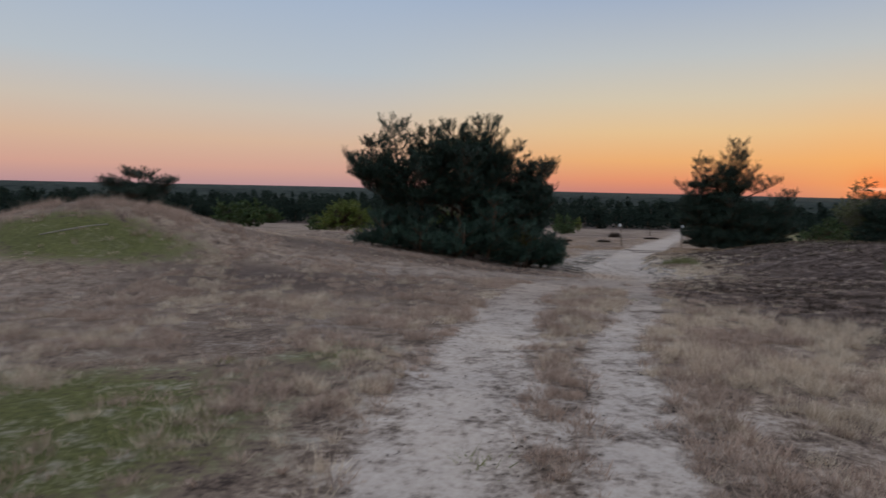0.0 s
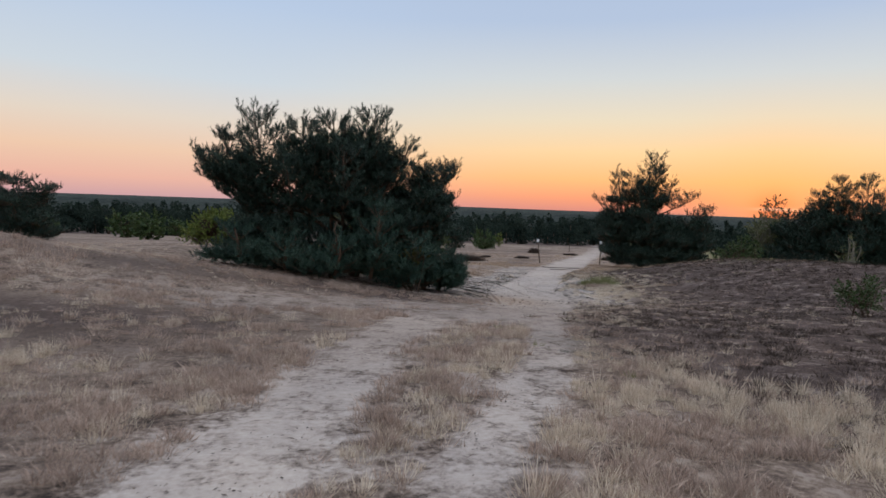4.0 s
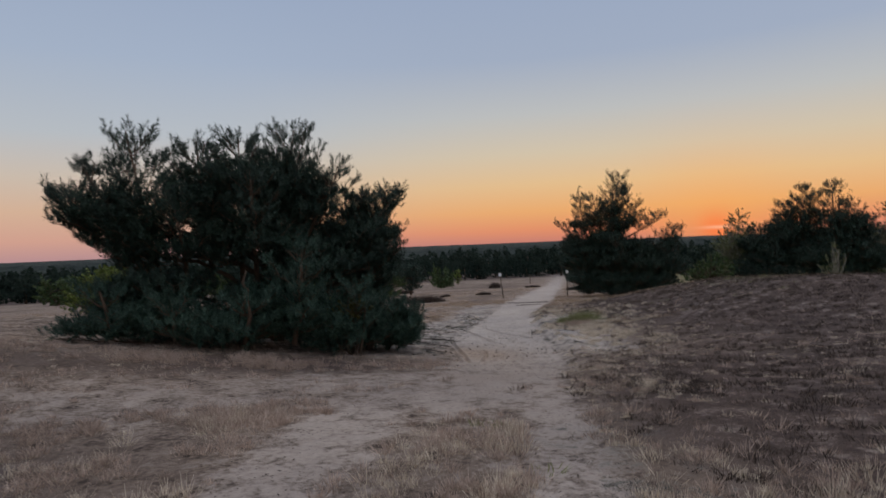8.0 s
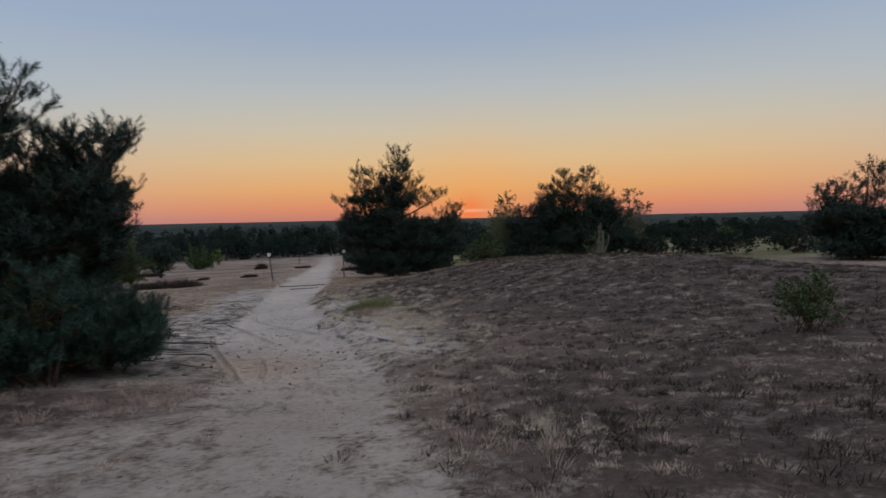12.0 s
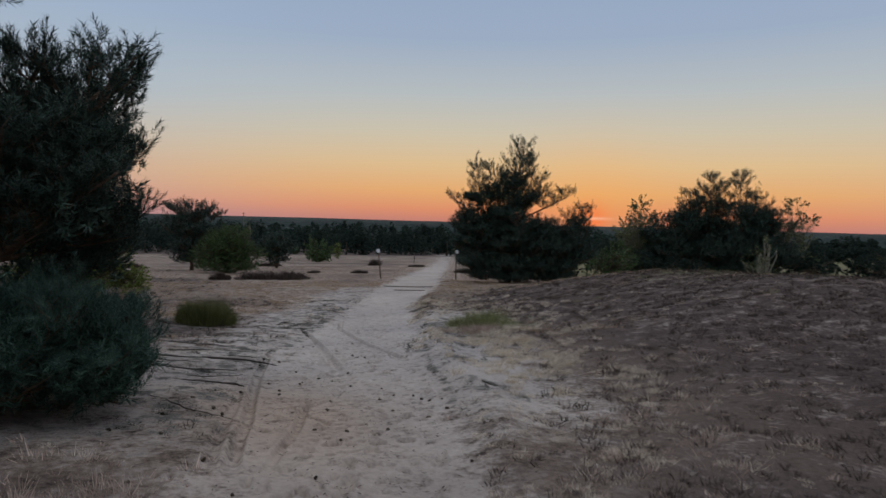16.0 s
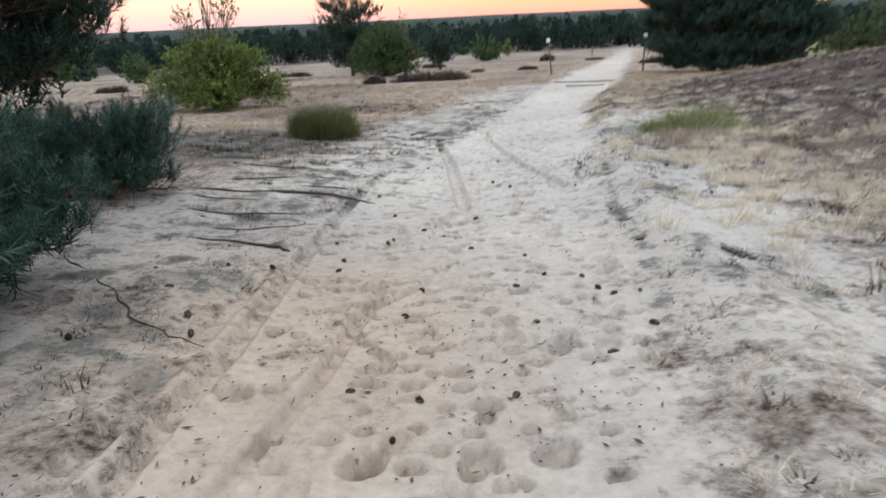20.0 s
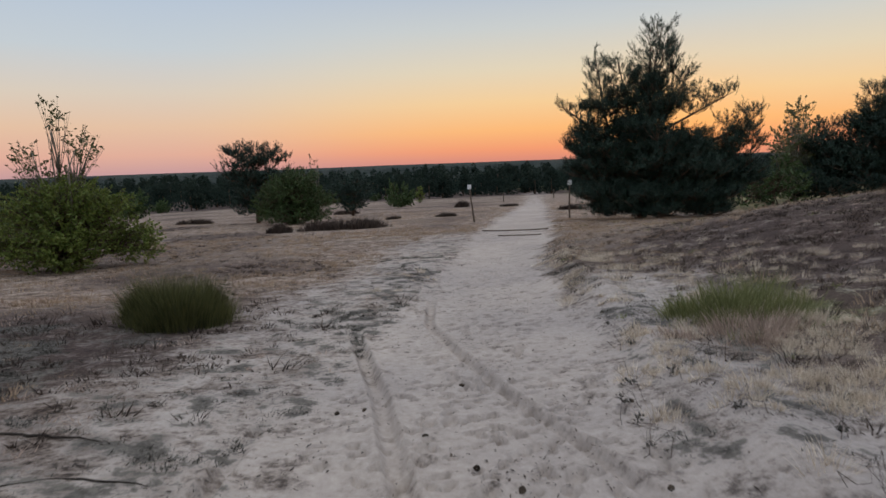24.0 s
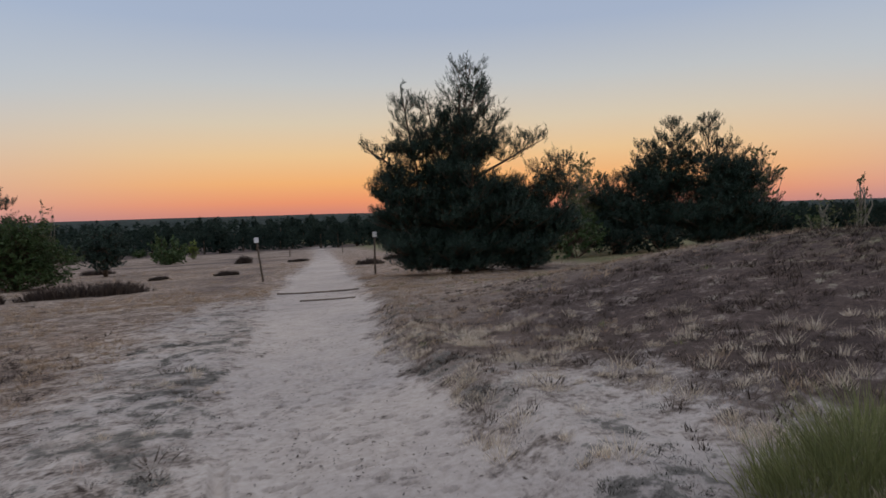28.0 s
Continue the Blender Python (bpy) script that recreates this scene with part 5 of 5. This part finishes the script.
# ---- grass and moss, too many to count ----
def scatter(name, label, mat, box, count, seed, density, h, w, lean, per=14, tuft=0.05):
    """Tufts of blades over a stretch of land, where the cover lets them grow."""
    rng = np.random.RandomState(seed)
    n = count // per
    x, y = rng.uniform(box[0], box[1], n), rng.uniform(box[2], box[3], n)
    keep = rng.rand(n) < density(x, y)
    x, y = x[keep], y[keep]
    n = len(x)
    scale = 0.5 + 0.9 * rng.rand(n) ** 2
    off = rng.randn(n, per, 2) * (tuft * scale)[:, None, None]
    bx, by = (x[:, None] + off[..., 0]).ravel(), (y[:, None] + off[..., 1]).ravel()
    inner = np.exp(-0.35 * (off ** 2).sum(2) / (tuft * scale)[:, None] ** 2)
    hh = (scale[:, None] * (0.45 + 0.65 * rng.rand(n, per)) * inner).ravel() * h
    pos = np.stack([bx, by, land(bx, by) - 0.012], 1)
    v, f = blades(pos, hh, w, lean, rng)
    out = (off / (tuft * scale)[:, None, None]).reshape(-1, 2) * (hh * 0.45 * lean)[:, None]
    v[2::3, :2] += out
    ob = part(name, (v, f), mat, None, label)
    return tagged(ob, category="grass", kind="stuff")


def dry_here(x, y):
    c = covers(x, y)
    d = (1 - smoothstep(0.25, 0.55, c["sand"])) * (1 - 0.97 * np.clip(c["heath"], 0, 1)) * (1 - 0.7 * c["green"])
    return d * smoothstep(0.3, 0.62, fbm(x, y, 1.3, 61))


def brown_here(x, y):
    c = covers(x, y)
    return (1 - smoothstep(0.35, 0.7, c["sand"])) * (1 - 0.85 * c["green"]) * (1 - 0.93 * np.clip(c["heath"], 0, 1)) * (0.05 + 0.95 * smoothstep(0.42, 0.56, fbm(x, y, 0.75, 62)) * smoothstep(0.36, 0.5, fbm(x, y, 0.24, 60, 2)))


def tall_here(x, y):
    d = 1.7 * bell(x, y, 3.2, 5.6, 0.9, 1.5) + 1.7 * bell(x, y, 4.1, 7.5, 0.8, 1.2)
    return np.clip(d, 0, 1) * smoothstep(0.42, 0.54, fbm(x, y, 0.42, 63)) * (1 - smoothstep(0.4, 0.7, path_amount(x, y)))


def cushion_here(x, y):
    d = 0.8 * bell(x, y, 5.1, 13.8, 0.8, 1.7) + 0.8 * bell(x, y, 6.7, 17.0, 0.6, 1.4) + 0.12 * bell(x, y, 8, 15, 3, 4)
    return np.clip(d, 0, 1) * smoothstep(0.46, 0.56, fbm(x, y, 0.45, 68)) * (1 - smoothstep(0.4, 0.7, path_amount(x, y)))


def plume_here(x, y):
    return np.minimum(1, 2 * dry_here(x, y)) * smoothstep(0.5, 0.6, fbm(x, y, 0.4, 67))


def bank_here(x, y):
    d = 1.3 * bell(x, y, 8.4, 20.9, 0.8, 1.8) + 1.3 * bell(x, y, 9.2, 23.2, 1.3, 1.4) + 0.5 * bell(x, y, 10.2, 28, 1.5, 3) + 0.3 * bell(x, y, 4.2, 29.5, 3, 1.2) + 1.0 * bell(x, y, 0.3, 16.5, 3.0, 0.45)
    return np.clip(d, 0, 1) * smoothstep(0.42, 0.54, fbm(x, y, 0.45, 66)) * (1 - smoothstep(0.5, 0.8, path_amount(x, y)))


def crest_here(x, y):
    return np.minimum(1, 1.4 * bell(x, y, -7.6, 14.8, 2.4, 0.9)) * smoothstep(0.42, 0.55, fbm(x, y, 0.6, 88))


def green_here(x, y):
    return covers(x, y)["green"] * smoothstep(0.3, 0.6, fbm(x, y, 0.9, 64))


def sand_moss_here(x, y):
    return smoothstep(0.4, 0.52, covers(x, y)["moss"]) * smoothstep(0.44, 0.54, fbm(x, y, 0.13, 29, 2))


scatter("brown_grass", "short brown withered grass covering the heath", M_BROWNGRASS, (-8, 15, 3, 18), 700000, 71, brown_here, 0.1, 0.008, 1.2, 36, 0.06)
scatter("brown_grass", "short brown withered grass covering the heath", M_BROWNGRASS, (-10, 22, 17, 36), 420000, 72, brown_here, 0.075, 0.008, 1.5, 34, 0.07)
scatter("dry_grass", "pale dry grass tufts on the heath", M_STRAW, (-6, 13, 2, 20), 200000, 73, dry_here, 0.1, 0.0045, 1.1, 50, 0.06)
scatter("dry_grass", "pale dry grass tufts on the heath", M_TAN, (-4, 20, 22, 44), 420000, 74, dry_here, 0.11, 0.009, 1.1, 32, 0.07)
scatter("dry_grass", "tall pale straw-coloured grass tufts beside the ruts", M_STRAW, (1.0, 7.5, 3, 19), 640000, 75, tall_here, 0.2, 0.005, 0.8, 90, 0.05)
scatter("dry_grass", "low pale grass cushions beside the path", M_STRAW, (3, 12, 11, 19), 520000, 83, cushion_here, 0.065, 0.0045, 1.0, 80, 0.04)
scatter("dry_grass", "pale grass tufts on the sandy bank", M_STRAW, (6.6, 12.4, 17, 31), 520000, 80, bank_here, 0.13, 0.005, 1.0, 80, 0.05)
scatter("brown_grass", "brown grass fringe under the large pine", M_BROWNGRASS, (-4, 5, 15.4, 17.6), 160000, 84, bank_here, 0.15, 0.006, 1.0, 60, 0.06)
scatter("brown_grass", "withered brown tufts beside the ruts", M_BROWNGRASS, (-5, 6, 2.5, 13.5), 900000, 81, brown_here, 0.13, 0.0065, 1.0, 56, 0.05)
scatter("dry_grass", "pale seed heads in withered grass beside the ruts", M_STRAW, (-5, 6, 2.5, 13.5), 420000, 82, plume_here, 0.16, 0.005, 0.85, 56, 0.05)
scatter("brown_grass", "withered grass farther out on the heath", M_TAN, (-25, 40, 29, 70), 220000, 76, brown_here, 0.1, 0.015, 1.2, 20, 0.14)
scatter("dry_grass", "pale dry grass farther out on the heath", M_TAN, (-25, 40, 27, 70), 100000, 77, dry_here, 0.14, 0.016, 1.0, 20, 0.13)
scatter("brown_grass", "tall withered grass on the crest of the green mound", M_BROWNGRASS, (-11, -4, 13, 17), 90000, 89, crest_here, 0.24, 0.009, 0.7, 40, 0.09)


def heather_here(x, y):
    return np.clip(covers(x, y)["heath"], 0, 1) * (1 - smoothstep(0.4, 0.7, path_amount(x, y))) * smoothstep(0.34, 0.5, fbm(x, y, 0.4, 69))


def mound_here(x, y):
    return np.clip(covers(x, y)["heath"], 0, 1) * (1 - smoothstep(0.4, 0.7, path_amount(x, y))) * smoothstep(0.48, 0.6, fbm(x, y, 0.7, 70))


scatter("heather_tufts", "low dark brown heather tufts on the mound", M_HEATHER, (4, 22, 5, 34), 700000, 85, heather_here, 0.1, 0.011, 1.2, 24, 0.05)
scatter("dry_grass", "small withered grass tufts among heather on the mound", M_BROWNGRASS, (4, 22, 7, 33), 150000, 86, mound_here, 0.08, 0.0055, 1.0, 36, 0.04)
scatter("heather_tufts", "low dark heather tufts on the open heath", M_HEATHER, (-16, 8, 22, 60), 200000, 87, heather_here, 0.11, 0.014, 1.2, 26, 0.09)
scatter("green_grass", "green grass on the mound and beside the path", M_GREENGRASS, (-12, 30, 2, 40), 260000, 78, green_here, 0.13, 0.01, 1.0, 30, 0.08)
scatter("moss_tufts", "grey-brown moss and lichen tufts on sand", M_MOSS, (-1, 11.5, 9, 33), 2400000, 79, sand_moss_here, 0.038, 0.008, 1.5, 22, 0.032)


def litter():
    """Scraps of needle, bark and cone lying on the sand."""
    rng = np.random.RandomState(99)
    n = 22000
    y = rng.uniform(3, 40, n)
    x = np.where(y < 14.5, np.where(rng.rand(n) < 0.5, along(y, LEFT_RUT), along(y, RIGHT_RUT)) + rng.randn(n) * 0.6, along(y, PATH_LINE) + rng.randn(n) * 1.25)
    keep = rng.rand(n) < 0.15 + 0.85 * smoothstep(0.45, 0.62, fbm(x, y, 0.5, 65))
    x, y = x[keep], y[keep]
    n = len(x)
    a = rng.rand(n) * 6.283
    long, thin = 0.005 + 0.02 * rng.rand(n) ** 3, 0.003 + 0.006 * rng.rand(n) ** 2
    d = np.stack([np.cos(a), np.sin(a), (rng.rand(n) - 0.5) * 0.5], 1)
    e = np.stack([-np.sin(a), np.cos(a), (rng.rand(n) - 0.5) * 0.5], 1)
    p = np.stack([x, y, land(x, y) + 0.006 + 0.006 * rng.rand(n)], 1)
    v = np.stack([p - d * long[:, None], p + e * thin[:, None], p + d * long[:, None], p - e * thin[:, None]], 1).reshape(-1, 3)
    ob = part("plant_litter", (v, np.arange(4 * n).reshape(-1, 4)), M_HEATHER, None, "dark scraps of needles and bark strewn over sand")
    tagged(ob, category="litter", kind="stuff")


litter()


# ---- woods to the horizon ----
def far_trees():
    """The edge of the woods: crowns of leaf clumps on trunks."""
    rng = np.random.RandomState(90)
    leaf, wood = [], []
    for row, (near_d, far_d, count) in enumerate([(128, 160, 210), (160, 205, 210), (205, 290, 200)]):
        for k in range(count):
            az = radians(-54 + 124 * (k + rng.rand() * 1.6) / count)
            d = rng.uniform(near_d, far_d)
            x, y = 5 + math.sin(az) * d, 20 + math.cos(az) * d
            z = foot(x, y)
            top = rng.uniform(-4.2, -0.8) if row < 1 else rng.uniform(-2.6, 0.2)
            h = max(top - z, 3.0)
            r = rng.uniform(1.6, 4.4)
            m = [105, 60, 38][row]
            blobs = rng.randint(3, 6)
            for b in range(blobs):
                f = (b + 0.5) / blobs
                w = r * (0.45 + 0.5 * rng.rand()) * (1.1 - 0.5 * f)
                o = rng.randn(2) * r * 0.4 * (1 - f)
                u = unit(rng.randn(m, 3)) * (0.6 + 0.4 * rng.rand(m, 1) ** 0.5)
                c = np.array([x + o[0], y + o[1], z + h * (0.12 + 0.78 * f)]) + u * np.array([w, w, h * 0.2])
                leaf.append(leaves(c, [0.36, 0.52, 0.74][row], rng, 0.3))
            wood.append(tube([(x, y, z - 0.3), (x, y, z + h * 0.6)], [0.16, 0.08], 4))
    t = thing("far_woods", (0, 0, 0), "dark mixed woods along the edge of the heath", "woods", kind="stuff")
    part("crowns", joined(leaf), M_WOODS, t)
    part("trunks", joined(wood), M_BARK, t)


far_trees()


def canopy():
    """The roof of the woods, rolling away on all sides."""
    rng = np.random.RandomState(91)
    d = np.concatenate([np.linspace(240, 600, 60), np.geomspace(612, 4100, 46)])
    a = np.linspace(0, 2 * np.pi, 481)[:-1]
    D, A = np.meshgrid(d, a, indexing="ij")
    X, Y = 5 + np.sin(A) * D, 20 + np.cos(A) * D
    Z = -4.2 + 2.6 * smoothstep(240, 900, D) + 2.6 * (fbm(X, Y, 26, 92, 3) - 0.5) * (1 - 0.6 * smoothstep(300, 1500, D)) + (rng.rand(*D.shape) - 0.5) * 3.0 * (1 - smoothstep(900, 3500, D))
    ridge = smoothstep(2200, 3600, D) * (14 * fbm(X, Y, 1500, 93, 3) - 4)
    Z = Z + ridge
    n, m = D.shape
    i = np.arange(n * m).reshape(n, m)
    j = np.roll(i, -1, 1)
    f = np.stack([i[:-1], j[:-1], j[1:], i[1:]], -1).reshape(-1, 4)
    V = np.stack([X, Y, Z], -1).reshape(-1, 3)
    base = V[:m].copy()
    base[:, 2] = -12
    V = np.concatenate([V, base])
    b = n * m + np.arange(m)
    f = np.concatenate([f, np.stack([b, np.roll(b, -1), np.roll(i[0], -1), i[0]], -1)])
    ob = part("distant_woods", (V, f), M_CANOPY, None, "dark unbroken woodland reaching to the horizon")
    tagged(ob, category="woods", kind="stuff")


M_CANOPY = mottled("woodland_canopy", (0.008, 0.013, 0.012), (0.045, 0.054, 0.046), 0.02, 0.95, 0.1, 0.8, 1.5, 0.5)
canopy()


# scattered bushes in the middle distance
rng = np.random.RandomState(95)
first = shrub("dark green bush scattered on the far heath", (-14, 70, foot(-14, 70)), [(0, 0, 1.0, 1.5, 1.0), (0.9, 0.2, 0.8, 1.0, 0.8), (-0.8, 0, 1.5, 0.8, 0.7), (0.2, 0, 0.6, 1.5, 0.6)], 1700, 0.13, 48, M_LEAF_MID, 5,
              group="bushes on the far heath", clump=0.3)
for k in range(46):
    az, d = radians(rng.uniform(-48, 62)), rng.uniform(70, 140)
    x, y = 4 + math.sin(az) * d, 15 + math.cos(az) * d
    if abs(x - along(y, PATH_LINE)) < 6 + (8 if az > 0 else 0):
        continue
    s = rng.uniform(0.7, 1.7) * (1.3 if az < -0.1 else 0.8)
    copy_thing(first, pose(x, y, foot(x, y), 0, 0, rng.uniform(0, 360)) @ Matrix.Diagonal((s, s, s * rng.uniform(0.8, 1.2), 1)))


# ---- bring the plan to its true size ----
for ob in scene.objects:
    if ob.parent is None and ob.type in {"MESH", "EMPTY"}:
        ob.matrix_basis = Matrix.Scale(TRUE_SIZE, 4) @ ob.matrix_basis
